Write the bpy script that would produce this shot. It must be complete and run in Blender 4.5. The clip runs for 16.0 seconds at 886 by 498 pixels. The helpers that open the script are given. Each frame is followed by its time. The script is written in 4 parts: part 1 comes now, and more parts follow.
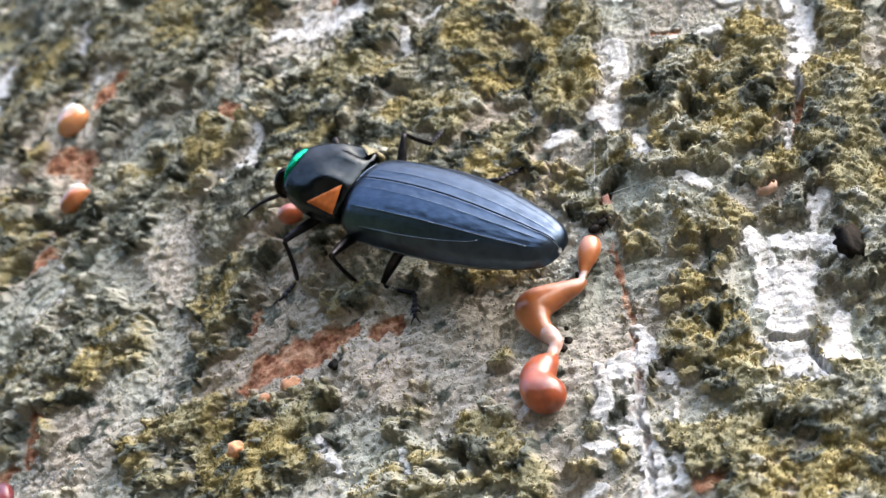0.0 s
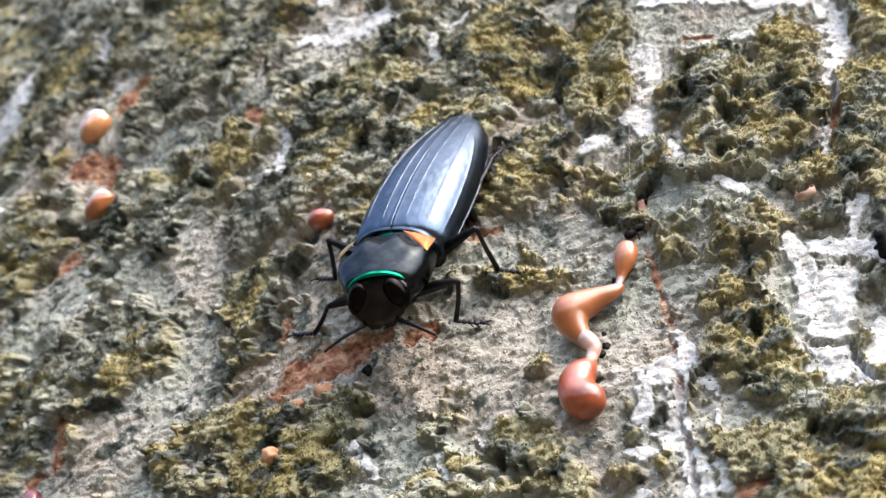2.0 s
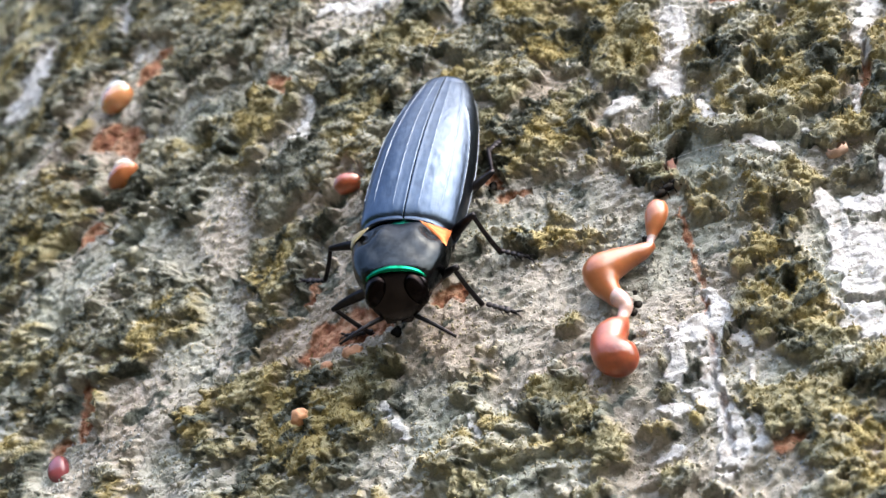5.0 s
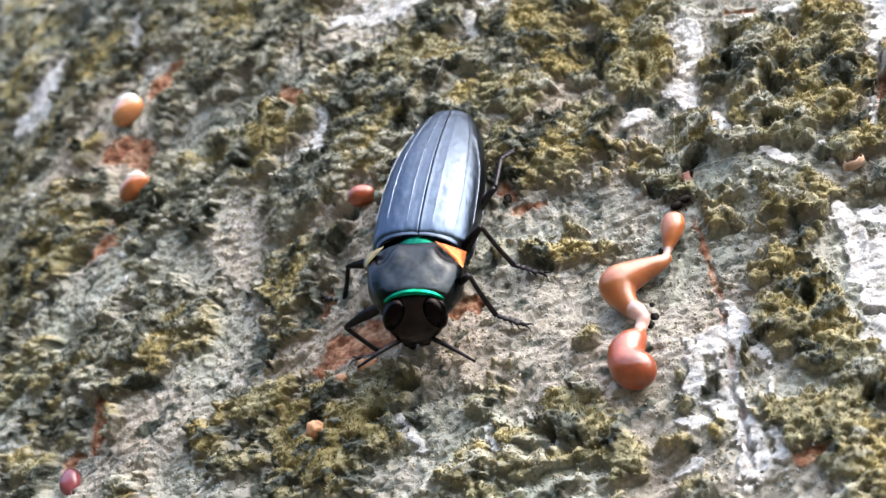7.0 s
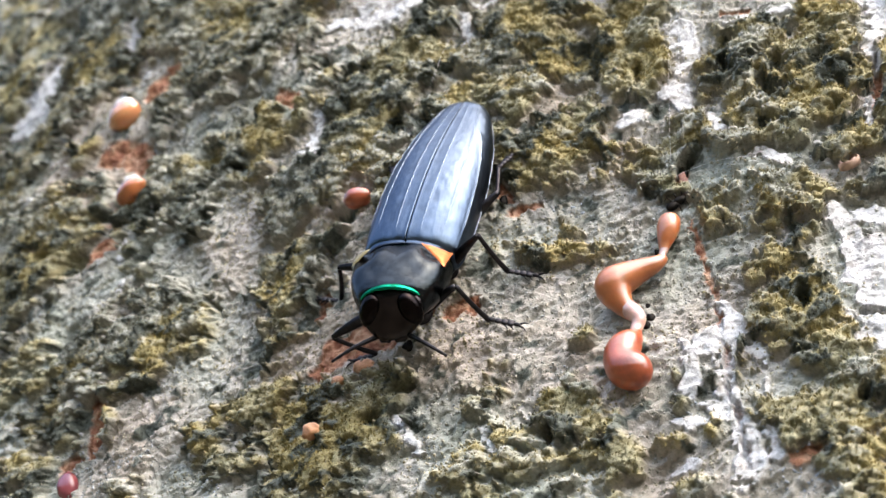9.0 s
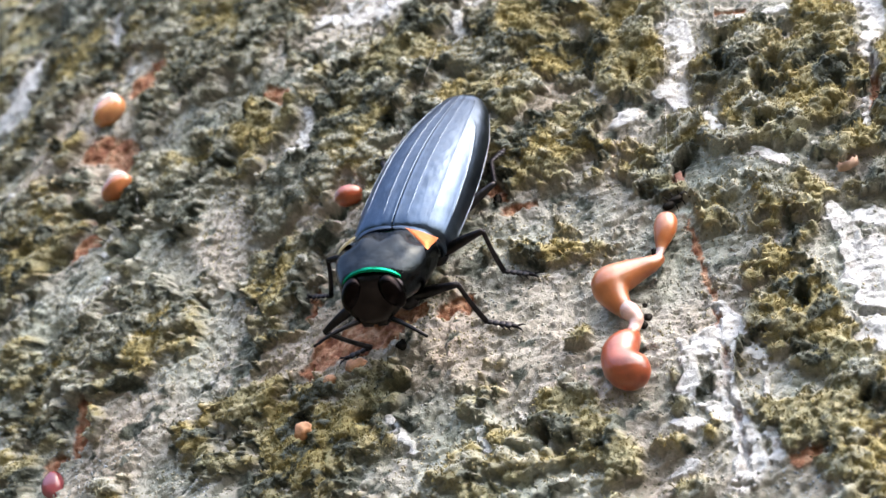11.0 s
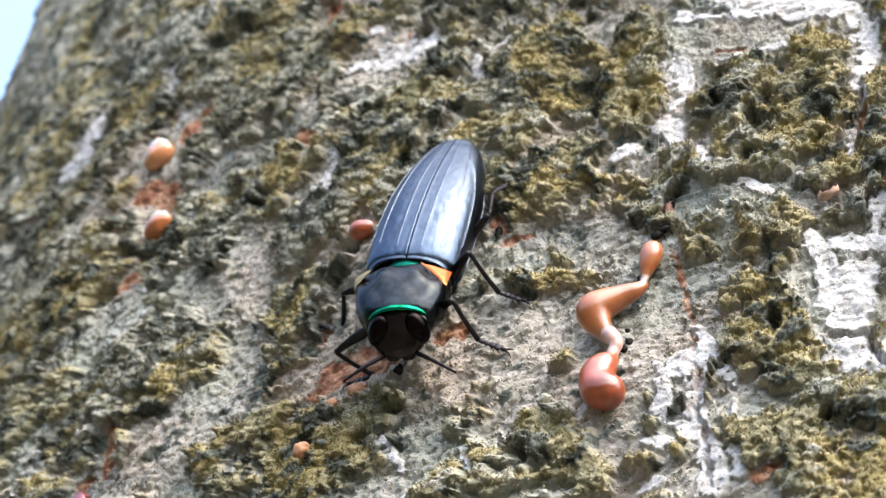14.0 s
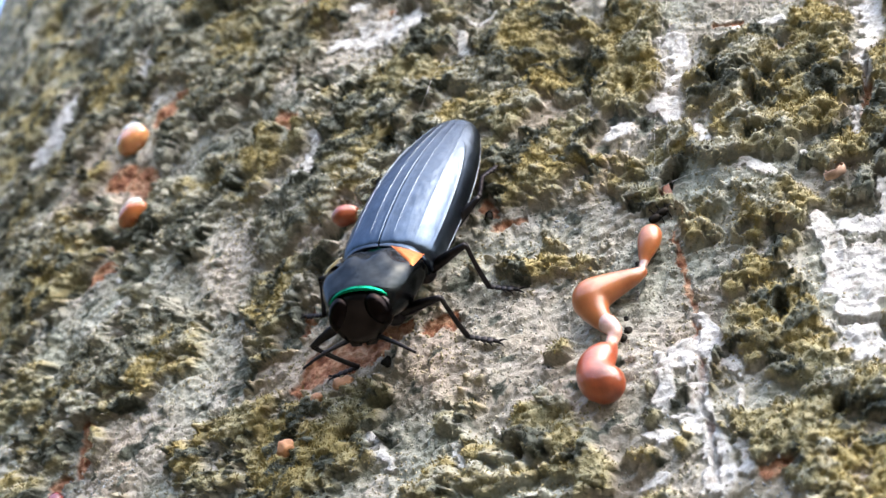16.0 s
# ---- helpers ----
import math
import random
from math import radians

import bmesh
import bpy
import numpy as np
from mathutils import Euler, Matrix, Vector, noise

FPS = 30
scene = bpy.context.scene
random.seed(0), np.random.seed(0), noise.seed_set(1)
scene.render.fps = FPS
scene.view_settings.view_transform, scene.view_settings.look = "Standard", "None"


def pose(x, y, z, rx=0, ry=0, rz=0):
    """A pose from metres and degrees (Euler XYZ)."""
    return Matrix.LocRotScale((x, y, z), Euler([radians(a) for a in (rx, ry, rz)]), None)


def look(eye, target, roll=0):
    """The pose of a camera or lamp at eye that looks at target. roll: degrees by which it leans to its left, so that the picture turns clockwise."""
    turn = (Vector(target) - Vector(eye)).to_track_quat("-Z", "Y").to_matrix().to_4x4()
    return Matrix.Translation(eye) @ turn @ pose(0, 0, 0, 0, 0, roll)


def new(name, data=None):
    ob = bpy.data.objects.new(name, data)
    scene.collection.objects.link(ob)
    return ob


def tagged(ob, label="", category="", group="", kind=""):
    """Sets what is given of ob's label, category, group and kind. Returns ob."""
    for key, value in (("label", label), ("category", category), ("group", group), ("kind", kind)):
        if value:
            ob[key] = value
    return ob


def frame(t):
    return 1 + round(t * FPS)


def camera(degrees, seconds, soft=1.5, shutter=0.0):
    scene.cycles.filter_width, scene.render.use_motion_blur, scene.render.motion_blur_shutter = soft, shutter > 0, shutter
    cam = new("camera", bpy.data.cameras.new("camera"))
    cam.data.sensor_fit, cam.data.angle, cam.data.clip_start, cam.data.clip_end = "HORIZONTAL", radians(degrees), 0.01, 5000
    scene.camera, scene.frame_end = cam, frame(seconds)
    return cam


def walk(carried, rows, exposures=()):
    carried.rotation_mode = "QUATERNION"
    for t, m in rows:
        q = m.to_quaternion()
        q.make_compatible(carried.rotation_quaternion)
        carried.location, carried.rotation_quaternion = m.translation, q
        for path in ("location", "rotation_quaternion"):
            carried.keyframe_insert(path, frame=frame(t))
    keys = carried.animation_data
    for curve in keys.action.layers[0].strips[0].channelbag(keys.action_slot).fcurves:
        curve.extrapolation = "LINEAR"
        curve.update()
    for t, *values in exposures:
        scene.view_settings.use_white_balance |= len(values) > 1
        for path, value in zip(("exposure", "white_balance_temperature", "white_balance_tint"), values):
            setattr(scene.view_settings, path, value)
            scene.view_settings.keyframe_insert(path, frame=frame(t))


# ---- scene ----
# ---- camera and its way ----
cam = camera(32.737, 16.0)
cam.data.dof.use_dof, cam.data.dof.focus_distance, cam.data.dof.aperture_fstop = True, 0.250, 34.0
PATH = [
    (0.0, pose(0.08270, -0.17497, 1.29173, 137.461, 3.531, 24.393)),
    (0.2, pose(0.08101, -0.17674, 1.29244, 137.727, 3.637, 24.380)),
    (0.5, pose(0.08101, -0.17674, 1.29244, 137.727, 3.637, 24.380)),
    (1.0, pose(0.07955, -0.17557, 1.29253, 137.881, 3.654, 24.368)),
    (1.5, pose(0.07859, -0.17522, 1.29320, 138.068, 3.613, 24.302)),
    (2.0, pose(0.07591, -0.17561, 1.29256, 137.935, 3.516, 24.250)),
    (2.5, pose(0.07619, -0.17430, 1.29163, 137.812, 3.649, 24.274)),
    (3.0, pose(0.07414, -0.17343, 1.29062, 137.713, 3.602, 24.414)),
    (3.5, pose(0.07231, -0.17345, 1.29028, 137.579, 3.514, 24.376)),
    (4.0, pose(0.07248, -0.17267, 1.29014, 137.396, 3.495, 24.787)),
    (6.5, pose(0.06780, -0.17256, 1.29060, 138.145, 3.298, 24.667)),
    (7.0, pose(0.06801, -0.17267, 1.29056, 138.231, 3.358, 24.684)),
    (7.5, pose(0.06865, -0.17205, 1.28994, 138.310, 3.326, 24.708)),
    (8.0, pose(0.06811, -0.17204, 1.28991, 138.318, 3.366, 24.680)),
    (8.5, pose(0.06919, -0.17197, 1.28992, 138.427, 3.414, 25.010)),
    (11.0, pose(0.06392, -0.17135, 1.29188, 138.482, 4.054, 23.834)),
    (11.5, pose(0.07724, -0.17065, 1.28895, 139.376, 3.852, 24.405)),
    (12.0, pose(0.07612, -0.17359, 1.28373, 140.290, 1.295, 24.805)),
    (12.5, pose(0.07857, -0.17137, 1.28287, 140.487, 0.763, 25.701)),
    (13.0, pose(0.08209, -0.16943, 1.28080, 140.605, 0.469, 26.056)),
    (13.5, pose(0.08323, -0.16794, 1.27931, 140.976, 0.280, 26.886)),
    (14.0, pose(0.08526, -0.16496, 1.27899, 140.846, 0.535, 26.980)),
    (14.5, pose(0.08480, -0.16311, 1.27958, 140.658, 0.811, 27.184)),
    (15.0, pose(0.08673, -0.16196, 1.27975, 140.551, 1.159, 26.767)),
    (15.5, pose(0.08403, -0.16171, 1.28214, 140.326, 1.299, 26.532)),
    (16.0, pose(0.08068, -0.15952, 1.28901, 140.110, 1.578, 26.964)),
]
walk(cam, PATH)

# ---- sky and light ----
world = bpy.data.worlds.new("overcast_sky")
scene.world = world
world.use_nodes = True
wn = world.node_tree.nodes
sky = wn.new("ShaderNodeTexSky")
sky.sky_type = "NISHITA"
sky.sun_disc = False
sky.sun_elevation, sky.sun_rotation = radians(46), radians(117)
sky.air_density, sky.dust_density, sky.ozone_density = 1.0, 3.0, 1.0
wn["Background"].inputs["Strength"].default_value = 0.15
world.node_tree.links.new(sky.outputs[0], wn["Background"].inputs["Color"])

sun_data = bpy.data.lights.new("sun", "SUN")
sun_data.energy, sun_data.angle, sun_data.color = 0.46, radians(100), (1.0, 0.98, 0.965)
sun = new("sun", sun_data)
sun.matrix_world = look((3.0, -1.5, 5.0), (0, 0, 1.5))
scene.view_settings.exposure = 2.70

RADIUS = 0.4245      # trunk radius, metres
LEVEL = 1.5          # height of the beetle's perch above the ground


# ---- materials ----
def material(name):
    m = bpy.data.materials.new(name)
    m.use_nodes = True
    nt = m.node_tree
    return m, nt, nt.nodes["Principled BSDF"]


def add(nt, kind, **sets):
    n = nt.nodes.new(kind)
    for k, v in sets.items():
        n.inputs[k.replace("_", " ")].default_value = v
    return n


def noise_node(nt, vec, scale, detail=4.0, rough=0.55):
    n = add(nt, "ShaderNodeTexNoise", Scale=scale, Detail=detail, Roughness=rough)
    nt.links.new(vec, n.inputs["Vector"])
    return n.outputs["Fac"]


def ramp(nt, fac, stops):
    r = nt.nodes.new("ShaderNodeValToRGB")
    e = r.color_ramp.elements
    while len(e) < len(stops):
        e.new(0.5)
    for el, (p, c) in zip(e, stops):
        el.position, el.color = p, (*c, 1)
    nt.links.new(fac, r.inputs["Fac"])
    return r.outputs["Color"]


def blend(nt, fac, a, b):
    m = nt.nodes.new("ShaderNodeMix")
    m.data_type = "RGBA"
    if hasattr(fac, "is_linked"):
        nt.links.new(fac, m.inputs[0])
    else:
        m.inputs[0].default_value = fac
    for sock, v in ((m.inputs[6], a), (m.inputs[7], b)):
        if hasattr(v, "is_linked"):
            nt.links.new(v, sock)
        else:
            sock.default_value = (*v, 1)
    return m.outputs[2]


def bump(nt, p, height, strength, distance, under=None):
    b = add(nt, "ShaderNodeBump", Strength=strength, Distance=distance)
    nt.links.new(height, b.inputs["Height"])
    if under is not None:
        nt.links.new(under, b.inputs["Normal"])
    nt.links.new(b.outputs[0], p.inputs["Normal"])
    return b.outputs[0]


def attr(nt, name):
    a = nt.nodes.new("ShaderNodeAttribute")
    a.attribute_name = name
    return a.outputs["Fac"]


def bark_material():
    m, nt, p = material("bark_with_moss_and_lichen")
    co = nt.nodes.new("ShaderNodeTexCoord").outputs["Object"]
    mid, fine, big = noise_node(nt, co, 300, 5, 0.65), noise_node(nt, co, 1500, 4, 0.7), noise_node(nt, co, 60, 4)
    warm = noise_node(nt, co, 26, 3)
    grey = ramp(nt, mid, [(0.3, (0.245, 0.246, 0.228)), (0.42, (0.325, 0.326, 0.307)), (0.56, (0.355, 0.354, 0.338)), (0.70, (0.395, 0.394, 0.382))])
    green = ramp(nt, big, [(0.36, (0.22, 0.226, 0.18)), (0.50, (0.32, 0.317, 0.285)), (0.64, (0.385, 0.383, 0.37))])
    grey = blend(nt, 0.5, grey, green)
    tint = ramp(nt, warm, [(0.38, (0.92, 0.965, 0.90)), (0.50, (1.015, 0.965, 0.925)), (0.62, (1.09, 0.955, 0.87))])
    tone = nt.nodes.new("ShaderNodeMix")
    tone.data_type, tone.blend_type = "RGBA", "MULTIPLY"
    tone.inputs[0].default_value = 1.0
    nt.links.new(grey, tone.inputs[6])
    nt.links.new(tint, tone.inputs[7])
    grey = tone.outputs[2]
    moss = ramp(nt, mid, [(0.3, (0.115, 0.106, 0.055)), (0.43, (0.205, 0.185, 0.10)), (0.57, (0.27, 0.243, 0.135)), (0.70, (0.36, 0.323, 0.20))])
    olive = ramp(nt, big, [(0.34, (0.27, 0.275, 0.20)), (0.46, (0.29, 0.27, 0.18)), (0.57, (0.345, 0.28, 0.12))])
    moss = blend(nt, 0.5, moss, olive)
    drab = ramp(nt, mid, [(0.3, (0.13, 0.133, 0.105)), (0.43, (0.25, 0.252, 0.21)), (0.57, (0.315, 0.317, 0.275)), (0.70, (0.38, 0.382, 0.345))])
    moss = blend(nt, attr(nt, "drab"), moss, drab)
    pale = ramp(nt, mid, [(0.3, (0.28, 0.25, 0.22)), (0.42, (0.45, 0.442, 0.43)), (0.6, (0.53, 0.53, 0.53))])
    rust = ramp(nt, mid, [(0.3, (0.10, 0.034, 0.022)), (0.42, (0.20, 0.082, 0.046)), (0.53, (0.32, 0.165, 0.10)), (0.68, (0.47, 0.32, 0.22))])
    speck = ramp(nt, fine, [(0.35, (0.66, 0.66, 0.66)), (0.5, (1, 1, 1)), (0.68, (1.1, 1.1, 1.1))])
    col = blend(nt, attr(nt, "moss"), grey, moss)
    # blackish moss colour, which also carries the painted shade of the hollows
    tuft_shade = ramp(nt, mid, [(0.3, (0.029, 0.034, 0.029)), (0.5, (0.082, 0.091, 0.077)), (0.7, (0.18, 0.19, 0.16))])
    col = blend(nt, attr(nt, "dark"), col, tuft_shade)
    col = blend(nt, attr(nt, "rust"), col, rust)
    col = blend(nt, attr(nt, "pale"), col, pale)
    mul = nt.nodes.new("ShaderNodeMix")
    mul.data_type, mul.blend_type = "RGBA", "MULTIPLY"
    mul.inputs[0].default_value = 0.8
    nt.links.new(col, mul.inputs[6])
    nt.links.new(speck, mul.inputs[7])
    col = mul.outputs[2]
    nt.links.new(col, p.inputs["Base Color"])
    p.inputs["Roughness"].default_value = 0.85
    p.inputs["Specular IOR Level"].default_value = 0.1
    n1 = bump(nt, p, mid, 0.25, 0.0012)
    bump(nt, p, fine, 0.7, 0.0006, n1)
    return m


def island_material(name, stops, rough=0.8):
    """A material for countless small bits: each takes its own shade between the stops."""
    m, nt, p = material(name)
    g = nt.nodes.new("ShaderNodeNewGeometry")
    co = nt.nodes.new("ShaderNodeTexCoord").outputs["Object"]
    shade = ramp(nt, g.outputs["Random Per Island"], stops)
    region = ramp(nt, noise_node(nt, co, 60, 4), [(0.34, (0.95, 1.04, 1.2)), (0.45, (1.0, 0.98, 0.9)), (0.57, (1.08, 0.95, 0.64))])
    mul = nt.nodes.new("ShaderNodeMix")
    mul.data_type, mul.blend_type = "RGBA", "MULTIPLY"
    mul.inputs[0].default_value = 1.0
    nt.links.new(shade, mul.inputs[6])
    nt.links.new(region, mul.inputs[7])
    nt.links.new(mul.outputs[2], p.inputs["Base Color"])
    p.inputs["Roughness"].default_value = rough
    p.inputs["Specular IOR Level"].default_value = 0.08
    return m


def plain(name, color, rough=0.5, metal=0.0, spread=0.25, scale=300, relief=0.15, coat=0.0, sub=0.0, rim=0.35):
    m, nt, p = material(name)
    co = nt.nodes.new("ShaderNodeTexCoord").outputs["Object"]
    n = noise_node(nt, co, scale, 5, 0.6)
    lo, hi = [tuple(min(1, c * k) for c in color) for k in (1 - spread, 1 + spread)]
    nt.links.new(ramp(nt, n, [(0.3, lo), (0.7, hi)]), p.inputs["Base Color"])
    p.inputs["Roughness"].default_value, p.inputs["Metallic"].default_value = rough, metal
    p.inputs["Coat Weight"].default_value = coat
    p.inputs["Coat Roughness"].default_value = 0.22
    if metal:
        p.inputs["Specular Tint"].default_value = (rim, rim, rim, 1)
    if sub:
        p.inputs["Subsurface Weight"].default_value = sub
        p.inputs["Subsurface Radius"].default_value = (1.0, 0.4, 0.15)
        p.inputs["Subsurface Scale"].default_value = 0.002
    if relief:
        bump(nt, p, n, relief, 0.0004)
    return m


BARK = bark_material()
MOSS_LEAF = island_material("moss_leaves", [(0.0, (0.13, 0.121, 0.07)), (0.4, (0.215, 0.194, 0.105)), (0.8, (0.27, 0.24, 0.13)), (1.0, (0.325, 0.288, 0.17))])
DRAB_LEAF = island_material("grey_green_moss_leaves", [(0.0, (0.13, 0.133, 0.108)), (0.4, (0.235, 0.238, 0.20)), (0.8, (0.30, 0.303, 0.26)), (1.0, (0.39, 0.392, 0.35))])
DARK_LEAF = island_material("blackish_moss_shade_leaves", [(0.0, (0.03, 0.033, 0.027)), (0.6, (0.085, 0.09, 0.07)), (1.0, (0.23, 0.23, 0.185))])
GRIT = island_material("lichen_grit", [(0.0, (0.21, 0.21, 0.19)), (0.5, (0.29, 0.294, 0.28)), (1.0, (0.39, 0.394, 0.39))])
ELYTRON = plain("blue_black_metallic_wing_case", (0.053, 0.070, 0.096), 0.30, 1.0, 0.2, 420, 0.14, rim=0.75)
SHELL = plain("black_metallic_shell", (0.021, 0.024, 0.026), 0.23, 1.0, 0.35, 700, 0.2, rim=0.7)
HEAD_SHELL = plain("dull_black_head_shell", (0.028, 0.0235, 0.023), 0.26, 1.0, 0.4, 500, 0.3, rim=0.5)
PURPLE_RESIN = plain("purplish_resin", (0.15, 0.035, 0.04), 0.22, 0.0, 0.35, 240, 0.15, 0.2, 0.2)
LEG = plain("black_leg_shell", (0.030, 0.028, 0.030), 0.36, 1.0, 0.3, 900, 0.2)
GREEN = plain("metallic_green", (0.003, 0.17, 0.085), 0.24, 0.9, 0.55, 900, 0.15)
TEAL = plain("dark_metallic_green", (0.003, 0.085, 0.052), 0.3, 0.9, 0.4, 900, 0.15)
ORANGE = plain("orange_patch", (0.36, 0.10, 0.024), 0.4, 0.5, 0.25, 800, 0.2)
CREAM = plain("cream_margin", (0.20, 0.175, 0.13), 0.5, 0.0, 0.3, 700, 0.2)
YELLOW = plain("yellow_patch", (0.13, 0.105, 0.035), 0.5, 0.0, 0.2, 800, 0.2)
VEIN = plain("glint_tinted_vein", (0.16, 0.19, 0.225), 0.34, 1.0, 0.3, 900, 0.1)
EYE = plain("dark_brown_eye", (0.009, 0.007, 0.007), 0.24, 1.0, 0.3, 900, 0.1, rim=0.6)
RESIN = plain("orange_resin", (0.33, 0.108, 0.033), 0.3, 0.0, 0.35, 160, 0.14, 0.3, 0.35)
TAN_RESIN = plain("tan_resin", (0.50, 0.22, 0.09), 0.14, 0.0, 0.25, 200, 0.1, 0.8, 0.3)
RED_RESIN = plain("red_resin", (0.26, 0.056, 0.017), 0.3, 0.0, 0.45, 220, 0.14, 0.3, 0.35)
MILKY = plain("milky_dried_resin", (0.38, 0.235, 0.19), 0.22, 0.0, 0.5, 260, 0.15, 0.5, 0.2)
WHITE_GLINT = plain("white_glint_cap", (0.55, 0.52, 0.50), 0.35, 0.0, 0.2, 260, 0.2, 0.3, 0.2)
DARK = plain("dark_husk", (0.02, 0.018, 0.016), 0.6, 1.0, 0.5, 600, 0.5, rim=0.2)
CRUMB = plain("tan_wood_crumb", (0.50, 0.25, 0.13), 0.8, 0.0, 0.35, 500, 0.6)
FLAKE = plain("red_bark_flake", (0.19, 0.08, 0.055), 0.7, 0.0, 0.4, 500, 0.5)
CURL = plain("peeled_bark", (0.40, 0.26, 0.19), 0.75, 0.0, 0.4, 500, 0.5)
SILK = plain("spider_silk", (0.75, 0.75, 0.75), 0.4, 0.0, 0.05, 100, 0.0)
SKY_BLOCKER = plain("dark_sky_blocker", (0.045, 0.065, 0.025), 0.8, 0.0, 0.6, 3, 0.6)
SOIL = plain("leafy_soil", (0.06, 0.05, 0.03), 0.9, 0.0, 0.5, 6, 0.5)


# ---- small builders ----
def mesh_from(name, verts, faces, mat, smooth=True):
    me = bpy.data.meshes.new(name)
    me.from_pydata([tuple(v) for v in verts], [], faces)
    me.materials.append(mat)
    if smooth:
        me.polygons.foreach_set("use_smooth", [True] * len(me.polygons))
    me.update()
    return me


def part(name, me, parent, label="", kind=""):
    ob = new(name, me)
    ob.parent = parent
    tagged(ob, label, kind=kind)
    return ob


def loft(rings, close=True):
    """Vertices and faces of a skin over rings of equal count, with capped ends."""
    verts, faces, n = [], [], len(rings[0])
    for r in rings:
        verts += r
    for i in range(len(rings) - 1):
        for j in range(n if close else n - 1):
            a, b = i * n + j, i * n + (j + 1) % n
            faces.append((a, b, b + n, a + n))
    if close:
        for base, ring in ((0, rings[0]), (len(verts) - n, rings[-1])):
            c = len(verts)
            verts.append(tuple(sum(v[k] for v in ring) / n for k in range(3)))
            for j in range(n):
                f = (c, base + (j + 1) % n, base + j)
                faces.append(f if base == 0 else f[::-1])
    return verts, faces


def tube(points, radii, sides=10):
    """A tapered tube through points, as verts and faces."""
    rings = []
    for i, p in enumerate(points):
        p = Vector(p)
        d = (Vector(points[min(i + 1, len(points) - 1)]) - Vector(points[max(i - 1, 0)])).normalized()
        u = d.orthogonal().normalized() if abs(d.z) > 0.95 else d.cross(Vector((0, 0, 1))).normalized()
        w = d.cross(u)
        rings.append([tuple(p + radii[i] * (math.cos(a) * u + math.sin(a) * w)) for a in (2 * math.pi * k / sides for k in range(sides))])
    return loft(rings)


# ---- the trunk's skin ----
def lattice(x, y, seed):
    """Smooth value noise in [-1, 1] on numpy arrays."""
    ix, iy = np.floor(x), np.floor(y)
    fx, fy = x - ix, y - iy
    ix, iy = ix.astype(np.int64), iy.astype(np.int64)

    def at(a, b):
        k = (a * 374761393 + b * 668265263 + seed * 144665773) & 0xFFFFFFFF
        k = ((k ^ (k >> 13)) * 1274126177) & 0xFFFFFFFF
        return ((k ^ (k >> 16)) & 0xFFFF) / 32767.5 - 1.0

    u, v = fx * fx * (3 - 2 * fx), fy * fy * (3 - 2 * fy)
    top = at(ix, iy) * (1 - u) + at(ix + 1, iy) * u
    low = at(ix, iy + 1) * (1 - u) + at(ix + 1, iy + 1) * u
    return top * (1 - v) + low * v


def fbm(x, y, seed, octaves=4, gain=0.5):
    total, amp = 0.0, 1.0
    for o in range(octaves):
        c, s = math.cos(o * 0.7), math.sin(o * 0.7)
        total = total + amp * lattice((x * c - y * s) * 2 ** o, (x * s + y * c) * 2 ** o, seed + 17 * o)
        amp *= gain
    return total


def cells(x, y, seed):
    """Distances to the nearest and second nearest scattered point, and a random number of the nearest."""
    ix, iy = np.floor(x).astype(np.int64), np.floor(y).astype(np.int64)
    f1, f2, tag = np.full(x.shape, 9.0), np.full(x.shape, 9.0), np.zeros(x.shape)
    for a in (-1, 0, 1):
        for b in (-1, 0, 1):
            k = ((ix + a) * 374761393 + (iy + b) * 668265263 + seed * 144665773) & 0xFFFFFFFF
            k = ((k ^ (k >> 13)) * 1274126177) & 0xFFFFFFFF
            k = k ^ (k >> 16)
            rx, ry, rt = (k & 1023) / 1023, ((k >> 10) & 1023) / 1023, ((k >> 20) & 1023) / 1023
            d = np.hypot(ix + a + rx - x, iy + b + ry - y)
            near = d < f1
            f2 = np.where(near, f1, np.minimum(f2, d))
            tag = np.where(near, rt, tag)
            f1 = np.minimum(f1, d)
    return f1, f2, tag


def rise(x, lo, hi):
    t = np.clip((x - lo) / (hi - lo), 0, 1)
    return t * t * (3 - 2 * t)


def blobs(s, h, spots, power=2.0):
    """The strongest of soft spots (centre, half sizes in mm) at each place."""
    out = np.zeros(s.shape)
    for cs, ch, rs, rh in spots:
        d = ((s - cs) / rs) ** 2 + ((h - ch) / rh) ** 2
        out = np.maximum(out, np.exp(-d ** (power / 2) * 0.7))
    return out


# where moss grows: centre and half sizes in mm, the lower and right-hand stretch, the middle, the left
MOSS_LOW = [(77, 11, 11, 11), (64, 27, 7, 7), (64, 1, 8, 6), (51, 5, 6, 6), (46, 38, 8, 16), (33, 41, 8, 11), (61, -46, 9, 14), (53, -64, 6, 5),
    (63, -65, 7, 7), (61, -33, 5, 6), (87, -5, 5, 9), (98, 33, 4, 7), (77, -10, 5, 4), (47, -3, 4, 7), (67, -17, 4, 5), (14, -51, 6, 3), (21, -52,
    5, 4), (29, -62, 5, 4), (16, -58, 5, 3), (8, -42, 4, 4), (-25, -29, 11, 8), (-13, -36, 7, 6), (-20, -43, 9, 5)]
